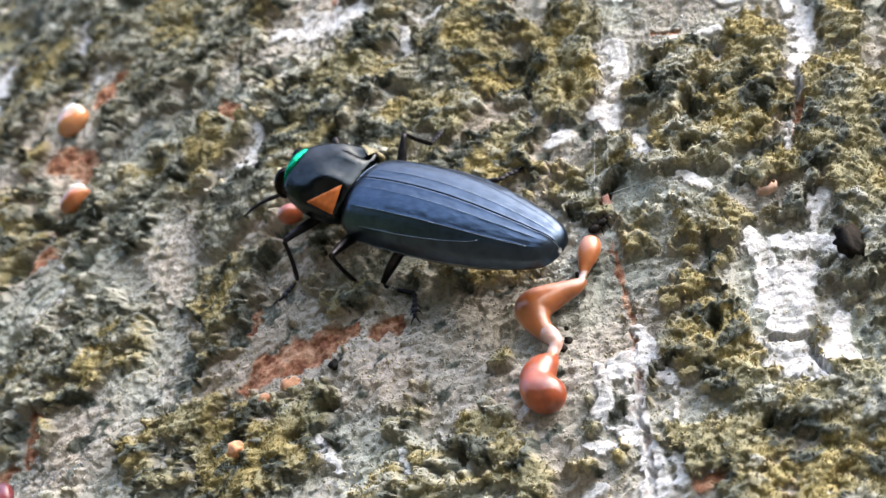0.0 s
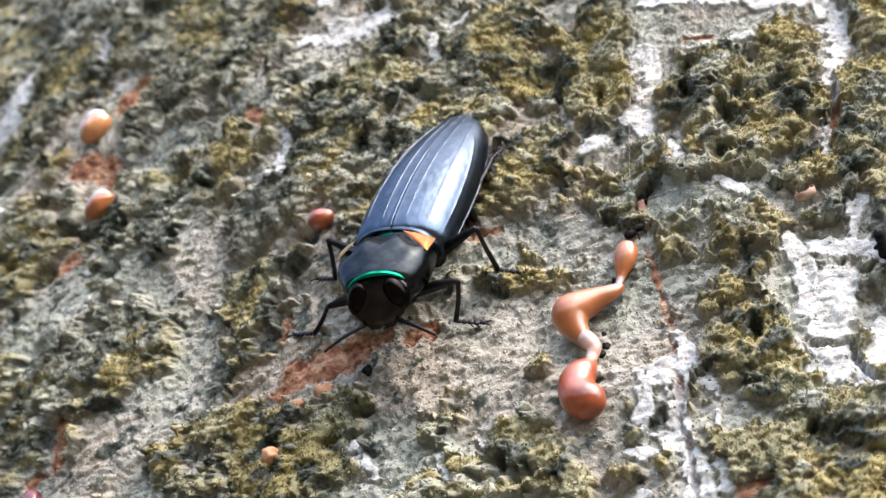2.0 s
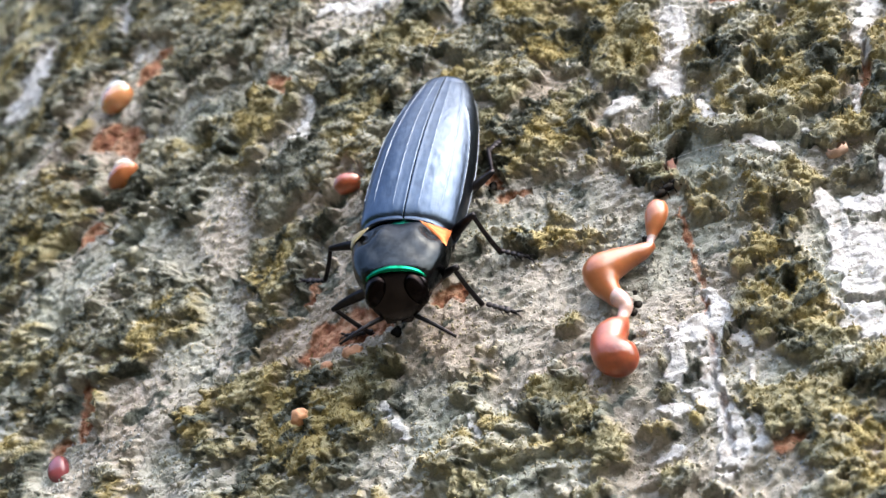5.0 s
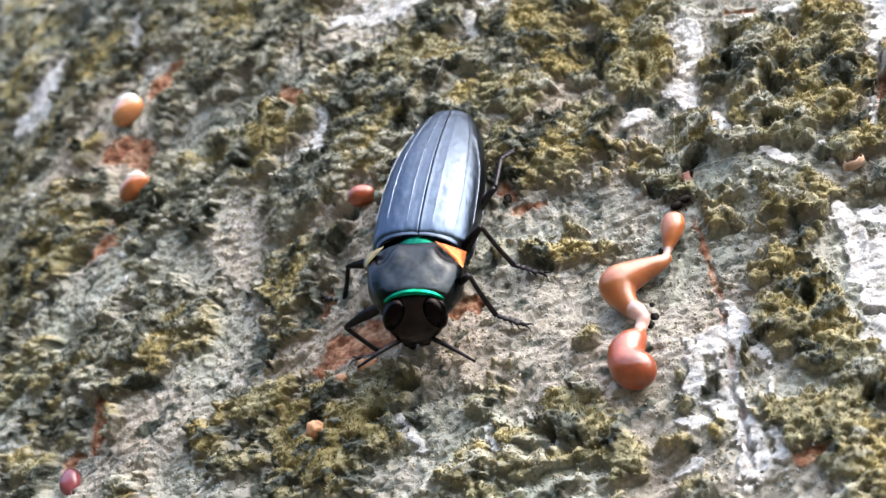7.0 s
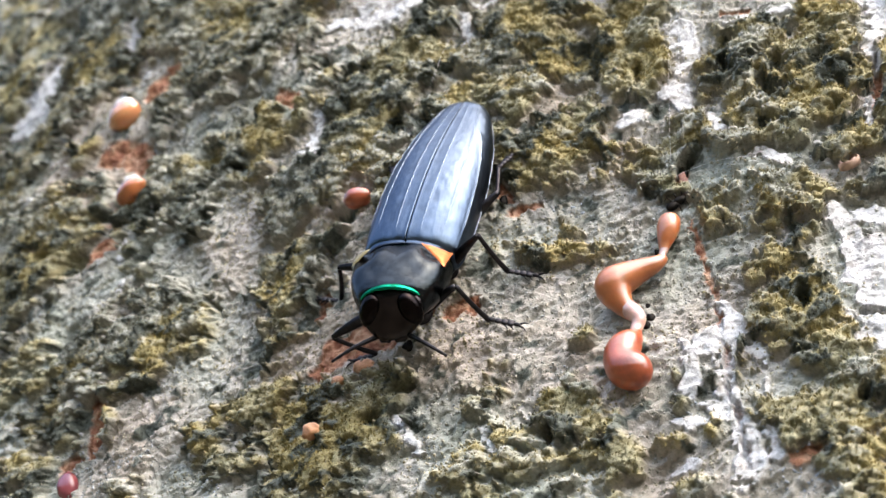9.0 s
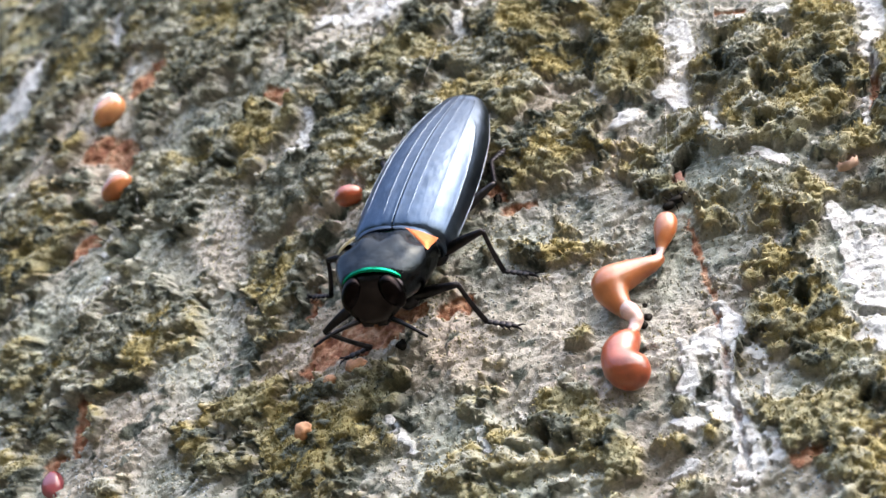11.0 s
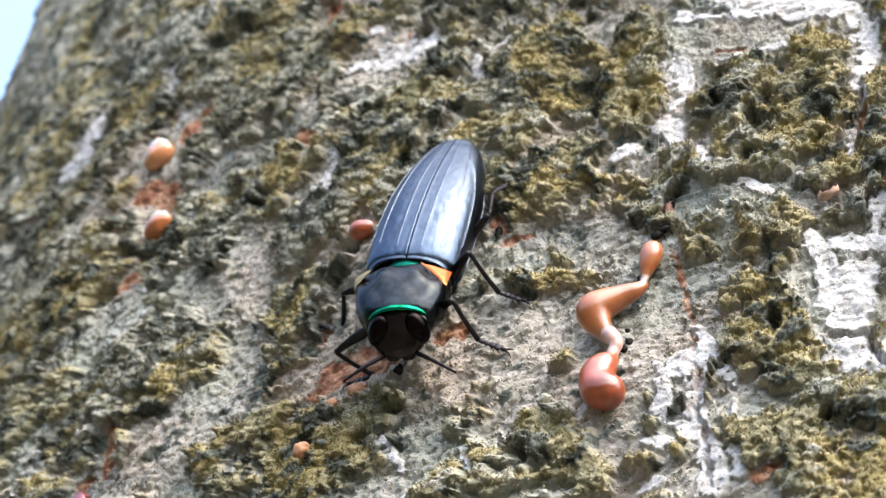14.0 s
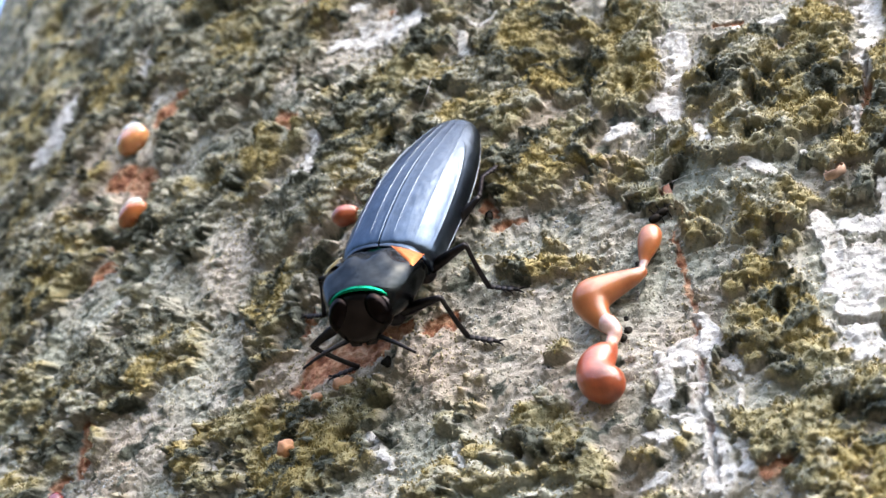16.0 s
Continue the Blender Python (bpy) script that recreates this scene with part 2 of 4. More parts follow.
MOSS_MID = [(-29, 11, 8, 7), (-30, 0, 7, 6), (-32, -8, 5, 5), (-27, 32, 8, 7), (-30, 51, 7, 5), (-10, 40, 12, 11), (8, 37, 7, 7), (-8, 52, 11, 12),
    (-2, 59, 9, 10), (-38, 88, 13, 14), (-46, 111, 18, 13), (-74, 134, 27, 18), (-107, 154, 30, 24), (-104, 124, 13, 12), (-90, 133, 20, 12), (23,
    54, 10, 12), (25, 34, 7, 9), (28, 11, 6, 6), (33, 15, 5, 7), (-50, 58, 7, 8), (-46, 44, 10, 6)]
MOSS_FAR = [(-83, 12, 9, 5), (-66, 6, 7, 5), (-41, -22, 5, 4), (-55, 12, 6, 4), (-67, 28, 5, 4), (-96, 57, 13, 11), (-59, 8, 8, 7), (26, 65, 7, 8),
    (7, 77, 5, 9), (77, -62, 10, 22), (92, -10, 8, 30), (-200, 230, 80, 120), (-150, 60, 40, 60), (-132, 164, 46, 34), (-80, 150, 60, 22)]
# smooth grey bark
BARE = [(-38, -8, 16, 9), (-51, -11, 14, 8), (-46, 20, 14, 7), (2, -32, 14, 6), (17, -29, 12, 8), (20, -41, 10, 5), (34, -8, 6, 6), (42, -34, 5, 7),
    (54, -24, 5, 5), (41, 13, 5, 5), (17, -6, 7, 4), (-104, 94, 15, 13), (-85, 32, 18, 8), (-50, 72, 14, 7), (-16, 5, 5, 6), (-68, -22, 12, 4), (62,
    -8, 7, 4), (52, -55, 2, 4), (37, -65, 5, 3), (-1, -42, 5, 5), (66, 40, 9, 5)]
# hollows under the moss, where blackish tufts sit and shade is painted into the colour
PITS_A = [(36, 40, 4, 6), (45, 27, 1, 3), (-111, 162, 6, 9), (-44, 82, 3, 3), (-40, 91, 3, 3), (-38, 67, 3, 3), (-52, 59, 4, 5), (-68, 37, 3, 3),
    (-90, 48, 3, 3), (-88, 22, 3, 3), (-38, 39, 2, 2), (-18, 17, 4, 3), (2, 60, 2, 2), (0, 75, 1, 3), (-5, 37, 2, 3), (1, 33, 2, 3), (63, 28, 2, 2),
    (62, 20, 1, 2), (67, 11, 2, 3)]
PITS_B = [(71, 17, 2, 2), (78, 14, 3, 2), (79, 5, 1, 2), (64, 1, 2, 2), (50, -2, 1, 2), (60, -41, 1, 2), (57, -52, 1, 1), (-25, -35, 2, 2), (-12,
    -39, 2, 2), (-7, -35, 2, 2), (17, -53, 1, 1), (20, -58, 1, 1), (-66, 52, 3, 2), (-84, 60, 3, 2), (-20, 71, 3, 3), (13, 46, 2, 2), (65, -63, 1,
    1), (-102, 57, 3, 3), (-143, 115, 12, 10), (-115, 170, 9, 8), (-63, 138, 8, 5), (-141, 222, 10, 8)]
# narrow cracks, pale lichen crusts and red-brown scars: runs of (s, h, half width) in mm
CRACKS = [[(-28.7, -22.3, 0.6), (-30.9, -28.0, 1.1), (-33.0, -32.9, 0.7)], [(-38.2, -31.1, 0.7), (-39.9, -34.2, 0.9)], [(73.8, -48.0, 0.5), (74.9,
    -53.7, 0.5), (76.7, -59.1, 0.5)], [(68.9, -46.5, 0.5), (73.1, -47.2, 0.5), (76.8, -46.4, 0.5)], [(-50.7, 13.2, 0.5), (-45.9, 6.5, 0.5)]]
LICHEN_LOW = [[(48.8, -37.2, 0.8), (49.5, -40.6, 1.4), (47.3, -45.5, 1.8), (45.8, -52.8, 2.1), (45.5, -59.6, 2.1), (46.7, -65.4, 2.2), (46.3, -70.9,
    2.6)], [(40.6, -42.5, 0.6), (41.4, -46.4, 1.2), (41.2, -50.6, 1.4), (40.3, -54.4, 0.9)], [(43.8, -45.5, 1.8), (46.1, -44.2, 1.4)], [(36.8,
    -57.8, 0.9), (39.6, -59.9, 1.3), (41.7, -60.6, 0.8)], [(42.4, -56.8, 1.3), (44.3, -58.6, 1.2)]]
LICHEN_FOOT = [[(51.2, -48.0, 1.4), (52.5, -51.5, 0.6)], [(51.8, -55.9, 0.8), (51.7, -57.6, 0.6)], [(49.9, -65.4, 1.1), (50.6, -70.4, 1.1)], [(34.9,
    -67.1, 1.0), (38.5, -66.9, 1.1)], [(70.4, -23.1, 1.0), (71.2, -29.7, 2.2), (71.1, -37.6, 2.9), (71.7, -44.2, 3.2)], [(73.8, -26.4, 1.6), (79.0,
    -28.1, 1.8), (83.7, -31.0, 1.7)], [(74.5, -34.8, 3.9), (75.1, -40.2, 2.5)]]
LICHEN_RIGHT = [[(67.0, -50.7, 0.9), (72.3, -50.5, 2.4), (73.3, -55.0, 2.0), (75.2, -57.3, 1.3)], [(80.1, -44.3, 1.5), (77.4, -50.9, 2.2), (79.2,
    -53.7, 1.8)], [(81.6, -17.8, 0.8), (81.5, -22.6, 0.8), (80.5, -26.5, 0.5)], [(84.3, -18.7, 1.1), (82.1, -22.0, 0.9)], [(83.8, -13.4, 0.8)],
    [(90.5, 41.9, 2.3), (92.2, 33.3, 2.1), (91.4, 24.0, 1.7), (86.2, 14.9, 1.3), (86.1, 8.0, 1.1)], [(83.0, 0.7, 0.6), (80.7, -6.5, 0.5)], [(58.3,
    53.6, 1.5), (64.6, 48.9, 1.0), (71.4, 48.2, 1.2), (79.3, 42.3, 1.7), (87.9, 40.5, 1.9)], [(63.6, 33.9, 0.6), (71.8, 33.2, 0.8), (76.5, 34.3,
    0.6)], [(56.0, 35.9, 2.4), (56.5, 29.0, 2.2), (52.9, 24.1, 1.1)], [(51.4, 18.5, 2.4), (52.1, 13.7, 1.4)]]
LICHEN_LEFT = [[(13.1, 68.2, 0.7), (12.2, 62.7, 1.0), (12.8, 58.2, 1.9)], [(-18.8, 85.1, 1.6), (-11.4, 82.2, 2.7), (-7.0, 83.0, 2.6), (-4.0, 86.7,
    1.6)], [(-13.5, 98.8, 2.1)], [(-21.8, 51.7, 1.0), (-22.4, 45.8, 1.6), (-23.7, 40.9, 1.5)], [(-24.0, 39.5, 1.1), (-26.5, 40.2, 1.6)], [(17.9,
    69.7, 1.5), (21.8, 71.0, 1.2)], [(35.0, 61.7, 0.7)], [(-125.1, 132.1, 3.7), (-121.2, 136.3, 5.7), (-117.3, 140.7, 2.8)], [(-81.6, 134.2, 1.3),
    (-81.2, 126.7, 1.3)], [(-76.3, 111.9, 1.7)]]
LICHEN_SPECKS = [[(-8.3, -40.3, 0.6), (-6.3, -44.1, 0.6), (-3.9, -49.9, 0.5)], [(6.9, -51.5, 0.5), (8.6, -55.6, 0.5)], [(14.0, -48.4, 1.1)], [(6.9,
    -50.6, 0.9)], [(-72.2, 26.1, 0.6), (-74.6, 22.5, 0.7)], [(-72.7, 29.4, 1.2)], [(-75.0, 45.3, 0.9), (-75.8, 41.2, 0.9)], [(-113.4, 87.9, 2.2)],
    [(71.9, -7.8, 0.8)], [(72.1, -12.7, 0.7)], [(43.1, 14.0, 1.7), (40.7, 13.0, 1.4)], [(61.7, -6.5, 1.0), (65.8, -10.7, 1.1)], [(55.7, 8.4, 0.8),
    (57.0, 0.9, 0.9)]]
LICHEN_FAR = [[(-124, 138, 9), (-118, 150, 6)], [(-82, 131, 3), (-83, 142, 2)], [(-9, 84, 5), (2, 82, 3)], [(70, 50, 4), (84, 46, 5)]]
SCARS_A = [[(-23.3, -21.4, 1.7), (-19.2, -18.8, 3.7), (-12.2, -19.3, 3.3), (-4.8, -20.0, 2.6), (0.2, -19.9, 1.4)], [(-23.0, -7.7, 1.1), (-21.6,
    -3.4, 1.3)], [(4.0, -21.9, 1.8), (8.4, -20.1, 1.2)], [(-84.3, 85.1, 4.0), (-77.0, 80.0, 3.8), (-73.5, 73.7, 3.0)], [(-73.2, 69.3, 2.0)],
    [(-79.7, 61.1, 1.8), (-79.7, 55.8, 1.4)], [(-78.7, 51.2, 2.0), (-81.2, 48.6, 2.9), (-83.9, 46.6, 2.5)], [(-65.3, 103.4, 1.4), (-69.9, 103.6,
    2.1), (-73.6, 102.9, 2.2)], [(-74.5, -5.2, 1.5), (-75.2, -10.0, 1.9), (-76.6, -14.2, 1.3)], [(-32.3, 66.8, 2.0), (-28.1, 61.5, 2.1)]]
SCARS_B = [[(16.5, -0.1, 1.1), (22.0, -0.2, 1.2)], [(14.7, 6.4, 1.0), (16.8, 3.7, 1.0)], [(48.0, -17.0, 0.5), (47.5, -23.9, 0.5), (47.6, -29.4,
    0.5), (48.2, -35.3, 0.5)], [(47.9, -37.5, 0.5), (46.7, -48.3, 0.5), (46.1, -56.3, 0.5), (46.4, -64.3, 0.5), (45.8, -70.7, 0.5)], [(48.0, -5.7,
    1.0)], [(86.9, 11.2, 0.5), (85.3, 4.1, 0.7), (82.3, -3.1, 0.5)], [(-3.9, 91.4, 1.3)], [(-82.2, -15.1, 1.8), (-80.0, -14.6, 1.2)], [(64.3, 37.9,
    0.6), (69.2, 36.7, 0.5)], [(52.9, -71.6, 1.3), (55.0, -71.2, 1.1)]]
SCARS_FAR = [[(-72, 103, 4), (-68, 108, 3)], [(-30, 120, 2.5), (-28, 128, 3)]]


LICHEN = LICHEN_LOW + LICHEN_FOOT + LICHEN_RIGHT + LICHEN_LEFT + LICHEN_SPECKS + LICHEN_FAR
SCARS = SCARS_A + SCARS_B + SCARS_FAR
# where resin sits on the bark
SEATS = [(43.8, -17, 5, 6), (37, -26.5, 8, 5), (33, -36, 4, 5), (32.5, -45, 6, 8), (-13.5, 16.5, 5, 4), (-80, 96, 7, 6), (-80, -21, 4, 5)]


def runs(s, h, line):
    """How far inside a run of (s, h, half width) each place lies: 1 on its line, a half at its edge."""
    out = np.zeros(s.shape)
    reach = 4 * max(p[2] for p in line) + 3
    box = (s > min(p[0] for p in line) - reach) & (s < max(p[0] for p in line) + reach)
    box &= (h > min(p[1] for p in line) - reach) & (h < max(p[1] for p in line) + reach)
    x, y = s[box], h[box]
    best = np.zeros(x.shape)
    for (s0, h0, w0), (s1, h1, w1) in zip(line, line[1:] or line):
        d2 = (s1 - s0) ** 2 + (h1 - h0) ** 2
        t = np.clip(((x - s0) * (s1 - s0) + (y - h0) * (h1 - h0)) / d2, 0, 1) if d2 else np.zeros(x.shape)
        d = np.hypot(x - s0 - t * (s1 - s0), 0.85 * (y - h0 - t * (h1 - h0))) / (w0 + t * (w1 - w0))
        best = np.maximum(best, 1 / (1 + d ** 3))
    out[box] = best
    return out


def dome(f1, reach):
    return np.sqrt(np.clip(1 - (f1 / reach) ** 2, 0, 1))


def skin(s, h):
    """Relief in mm and the masks of what grows on the bark, at the arc s and height h, both in mm."""
    ws, wh = s + 1.5 * fbm(s / 8, h / 8, 3, 4, 0.6), h + 1.5 * fbm(s / 8, h / 8, 4, 4, 0.6)
    small, grain = fbm(s / 2.6, h / 2.6, 7, 3), fbm(s / 1.3, h / 1.2, 14, 3, 0.6)
    ns, nh = ws + 0.9 * small, wh + 0.9 * fbm(s / 2.6 + 9, h / 2.6, 8, 3)
    es, eh = s + 0.45 * small + 0.35 * grain, h + 0.5 * fbm(s / 2.6 + 9, h / 2.6, 8, 3) + 0.35 * fbm(s / 1.3, h / 1.2, 16, 2)
    crusts, wounds = [runs(es, eh, p) for p in LICHEN], [runs(es, eh, p) for p in SCARS]
    edge = 0.20 * small + 0.12 * grain + 0.20 * fbm(s / 6.5, h / 6.5, 61, 3)
    pale = [rise(c + edge, 0.44, 0.66) for c in crusts]
    rust = [rise(c - 0.16 * small, 0.42, 0.56) for c in wounds]
    open_bark = rise(np.maximum(np.maximum.reduce(crusts), np.maximum.reduce(wounds)), 0.06, 0.3)
    all_pale, all_rust = np.maximum.reduce(pale), np.maximum.reduce(rust)
    all_pale = all_pale * (1 - 0.8 * all_rust)
    bare = np.maximum(all_pale, all_rust)
    crack = np.maximum.reduce([rise(runs(es, eh, p), 0.35, 0.6) for p in CRACKS])
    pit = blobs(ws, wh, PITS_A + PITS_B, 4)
    # cushions of moss: swollen clumps with narrow gaps, small clumps upon them
    a1, a2, tag = cells(ns / 5.6, nh / 5.0, 21)
    b1, b2, tag2 = cells(s / 2.3 + 0.35 * grain, h / 2.0 + 0.3 * small, 22)
    c1, c2, tag3 = cells(s / 1.05 + 0.3 * grain, h / 0.95, 24)
    big, mid, fine = dome(a1, 0.80), dome(b1, 0.85), dome(c1, 0.85)
    field = 0.395 + 0.46 * blobs(ws, wh, MOSS_LOW + MOSS_MID + MOSS_FAR) - 0.46 * blobs(ws, wh, BARE) - 0.8 * blobs(s, h, SEATS, 4) - 0.30 * open_bark + 0.20 * fbm(s / 15, h / 15, 5, 4) + 0.22 * fbm(s / 4.6, h / 4.0, 6, 4, 0.65)
    field = field + 0.34 * (tag - 0.5) + 0.22 * (big - 0.6) + 0.16 * (mid - 0.6)
    moss = rise(field, 0.42, 0.66) * (1 - bare)
    # blackish-green tufts strewn among the moss, most of them high on the left; in hollows and between clumps they also
    # paint shade
    high = rise(h - 0.5 * s, 0, 60)
    tuft_shade = fbm(ws / 5.2 + 40, wh / 4.2, 41, 4, 0.6) + 0.3 * (moss - 0.6) + 0.7 * pit + 0.14 * high - 0.2 * (mid - 0.5)
    dark = rise(tuft_shade, 0.37, 0.68) * (1 - bare)
    # grey-green moss instead of olive
    drab = rise(fbm(ws / 16, wh / 16, 51, 3) + 0.9 * (tag - 0.5) + 0.5 * (tag2 - 0.5) + 0.45 * high - 0.38, -0.25, 0.35)
    ground = 2.0 * fbm(s / 34, h / 60, 11, 3) + 1.1 * fbm(s / 11, h / 15, 12, 3)
    # wrinkled bark, drawn out sideways and up to the right
    ls, lh = 0.88 * ws + 0.47 * wh, 0.88 * wh - 0.47 * ws
    plates, wrinkle = fbm(ls / 9, lh / 3.6, 13, 5, 0.6), fbm(ls / 3.4, lh / 1.3, 15, 3, 0.6)
    crust = 0.8 * (0.40 - np.abs(plates)) + 0.30 * wrinkle + 0.22 * grain + 0.30 * tag3 * fine + 0.62 * rise(tag2, 0.45, 0.9) * mid * rise(field, -0.2, 0.4)
    lump = 0.5 + (0.6 + 1.7 * tag) * big + (0.45 + 0.5 * tag2) * mid + 0.36 * fine + 0.36 * grain + 0.5 * dark
    layer = 0.6 * np.round(2.4 * fbm(ws / 5, wh / 3.2, 31, 2)) / 2 + 0.3 * grain + 0.3 * small
    relief = ground + (1 - 0.7 * all_pale) * (1 - all_rust) * crust * (1 - 0.6 * moss) + moss * lump
    relief = relief + all_pale * (0.8 + 0.25 * crust) + all_rust * (layer - 0.3) - 4.2 * pit - 2.6 * crack
    droop = np.clip(relief - ground, -5, 6) * (0.10 + 0.26 * moss)
    pale = [np.clip(p * (1.0 + 0.5 * grain + 0.35 * small), 0, 1) for p in pale]
    return relief, moss, pale, rust, dark, drab, droop



def steps(lo, hi, step, end_lo, end_hi, grow_lo, grow_hi):
    """Ascending places, even between lo and hi and ever wider apart beyond them."""
    mid = list(np.arange(lo, hi, step))
    up, d = [mid[-1] + step], step
    while up[-1] < end_hi:
        d *= grow_hi
        up.append(up[-1] + d)
    down, d = [mid[0] - step], step
    while down[-1] > end_lo:
        d *= grow_lo
        down.append(down[-1] - d)
    up[-1], down[-1] = end_hi, end_lo
    return np.array(down[::-1] + mid + up)


FINE = 0.31


def on_trunk(s, h, out=0.0):
    """The place at the arc s and height h (mm), out mm off the trunk's mean skin."""
    a, r = s / 1000 / RADIUS, RADIUS + out / 1000
    return Vector((r * math.sin(a), RADIUS - r * math.cos(a), LEVEL + h / 1000))


def trunk_pose(s, h, out=0.0, turn=0.0):
    """A pose on the trunk: x to the right along the skin, y up, z off the skin; turned about z."""
    a = s / 1000 / RADIUS
    m = Matrix(((math.cos(a), 0, math.sin(a)), (math.sin(a), 0, -math.cos(a)), (0, 1, 0))).to_4x4()
    return Matrix.Translation(on_trunk(s, h, out)) @ m @ pose(0, 0, 0, 0, 0, turn)


def relief_at(s, h):
    return float(skin(np.array([float(s)]), np.array([float(h)]))[0][0])


def build_trunk():
    half = math.pi * RADIUS * 1000
    sv = steps(-104, 98, FINE, -half, half, 1.011, 1.06)[:-1]
    hv = steps(-88, 108, FINE * 0.92, -LEVEL * 1000 - 20, 2600, 1.06, 1.012)
    s, h = np.meshgrid(sv, hv)
    relief, moss, pale, rust, dark, drab, lump = skin(s, h)
    a, r = s / 1000 / RADIUS, RADIUS + relief / 1000
    flare = 1 + 0.25 * np.exp(-(h + LEVEL * 1000) / 250)
    z = LEVEL + (h - lump) / 1000
    co = np.stack([r * flare * np.sin(a), RADIUS - r * flare * np.cos(a), z], -1).reshape(-1, 3)
    nh, ns = s.shape
    i, j = np.meshgrid(np.arange(nh - 1), np.arange(ns), indexing="ij")
    quad = np.stack([i * ns + j, i * ns + (j + 1) % ns, (i + 1) * ns + (j + 1) % ns, (i + 1) * ns + j], -1).reshape(-1, 4)
    all_pale, all_rust = np.maximum.reduce(pale), np.maximum.reduce(rust)
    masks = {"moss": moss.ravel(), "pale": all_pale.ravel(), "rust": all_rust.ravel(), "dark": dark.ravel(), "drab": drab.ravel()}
    corner = quad[:, 0]
    label = np.zeros(len(quad), int)
    label[masks["moss"][corner] > 0.5] = 1
    for k, m in enumerate(rust):
        label[m.ravel()[corner] > 0.5] = 100 + k
    for k, m in enumerate(pale):
        label[m.ravel()[corner] > 0.5] = 200 + k

    trunk = tagged(new("tree_trunk"), "thick upright tree trunk with mossy, lichen-crusted grey bark", "tree trunk", kind="structure")

    def piece(name, which, text, kind=""):
        q = quad[which]
        if not len(q):
            return
        used, inv = np.unique(q, return_inverse=True)
        me = bpy.data.meshes.new(name)
        me.vertices.add(len(used))
        me.vertices.foreach_set("co", co[used].ravel())
        me.loops.add(q.size)
        me.loops.foreach_set("vertex_index", inv.ravel().astype(np.int32))
        me.polygons.add(len(q))
        me.polygons.foreach_set("loop_start", np.arange(0, q.size, 4, dtype=np.int32))
        me.polygons.foreach_set("use_smooth", np.ones(len(q), bool))
        for key, m in masks.items():
            me.attributes.new(key, "FLOAT", "POINT").data.foreach_set("value", m[used].astype(np.float32))
        me.materials.append(BARK)
        me.update(calc_edges=True)
        part(name, me, trunk, text, kind)

    piece("bark", label == 0, "rough grey-green bark")
    piece("moss", label == 1, "olive-brown cushions of moss", "stuff")
    for k in range(len(SCARS)):
        piece("bark_scar", label == 100 + k, "red-brown wood bared where bark came off")
    for k in range(len(LICHEN)):
        piece("lichen_patch", label == 200 + k, "whitish crust of lichen")

    # fine growth on the skin: moss leaves on the cushions, grit on the bare bark
    rng = np.random.default_rng(7)
    grid = co.reshape(nh, ns, 3)
    du = np.roll(grid, -1, 1) - np.roll(grid, 1, 1)
    dv = np.zeros_like(grid)
    dv[1:-1] = grid[2:] - grid[:-2]
    nor = np.cross(du, dv).reshape(-1, 3)
    nor /= np.linalg.norm(nor, axis=1, keepdims=True) + 1e-12
    sf, hf = s.ravel(), h.ravel()
    near = (sf > -230) & (sf < 108) & (hf > -95) & (hf < 290)
    far = np.where((sf < -140) | (hf > 150), 0.3, 1.0)

    def scatter(name, weight, count, size, text, mat, leaf):
        w = np.where(near, weight * far, 0.0) * cell_area
        at = rng.choice(len(w), count, p=w / w.sum())
        p, nn = co[at] + rng.normal(0, 0.00015, (count, 3)), nor[at]
        d = nn + rng.normal(0, 0.55 if leaf else 1.0, (count, 3)) + (0, 0, 0.15)
        d /= np.linalg.norm(d, axis=1, keepdims=True)
        side = np.cross(d, rng.normal(0, 1, (count, 3)))
        side /= np.linalg.norm(side, axis=1, keepdims=True)
        ln = rng.uniform(*size, (count, 1)) / 1000
        if leaf:
            v = np.stack([p - 0.15 * ln * d, p + 0.45 * ln * d + 0.16 * ln * side, p + ln * d, p + 0.45 * ln * d - 0.16 * ln * side], 1)
            faces = np.array([[0, 1, 2], [0, 2, 3]])
        else:
            up = np.cross(d, side)
            v = np.stack([p + ln * d * 0.5, p - ln * d * 0.4 + ln * side * 0.5, p - ln * d * 0.3 - ln * side * 0.4 + ln * up * 0.4, p - ln * d * 0.3 - ln * side * 0.2 - ln * up * 0.5], 1)
            faces = np.array([[0, 1, 2], [0, 2, 3], [0, 3, 1], [1, 3, 2]])
        tri = (np.arange(count)[:, None, None] * 4 + faces[None]).reshape(-1, 3)
        me = bpy.data.meshes.new(name)
        me.vertices.add(count * 4)
        me.vertices.foreach_set("co", v.ravel())
        me.loops.add(tri.size)
        me.loops.foreach_set("vertex_index", tri.ravel().astype(np.int32))
        me.polygons.add(len(tri))
        me.polygons.foreach_set("loop_start", np.arange(0, tri.size, 3, dtype=np.int32))
        me.materials.append(mat)
        me.update(calc_edges=True)
        part(name, me, trunk, text, "stuff")

    cell_area = (np.gradient(sv)[None, :] * np.gradient(hv)[:, None]).ravel()
    free = (1 - masks["pale"]) * (1 - masks["rust"])
    light = 1 - masks["dark"]
    # blackish leaves: dark moss, plus shade painted into hollows and gaps
    scatter("blackish_moss_shade_leaves", masks["dark"] ** 3 * (0.02 + 0.98 * masks["moss"]) * free, 60000, (0.3, 0.8), "blackish-green leaves of dark moss tufts and painted hollow shade", DARK_LEAF, True)
    leafy = masks["moss"] ** 2 * free * light ** 2
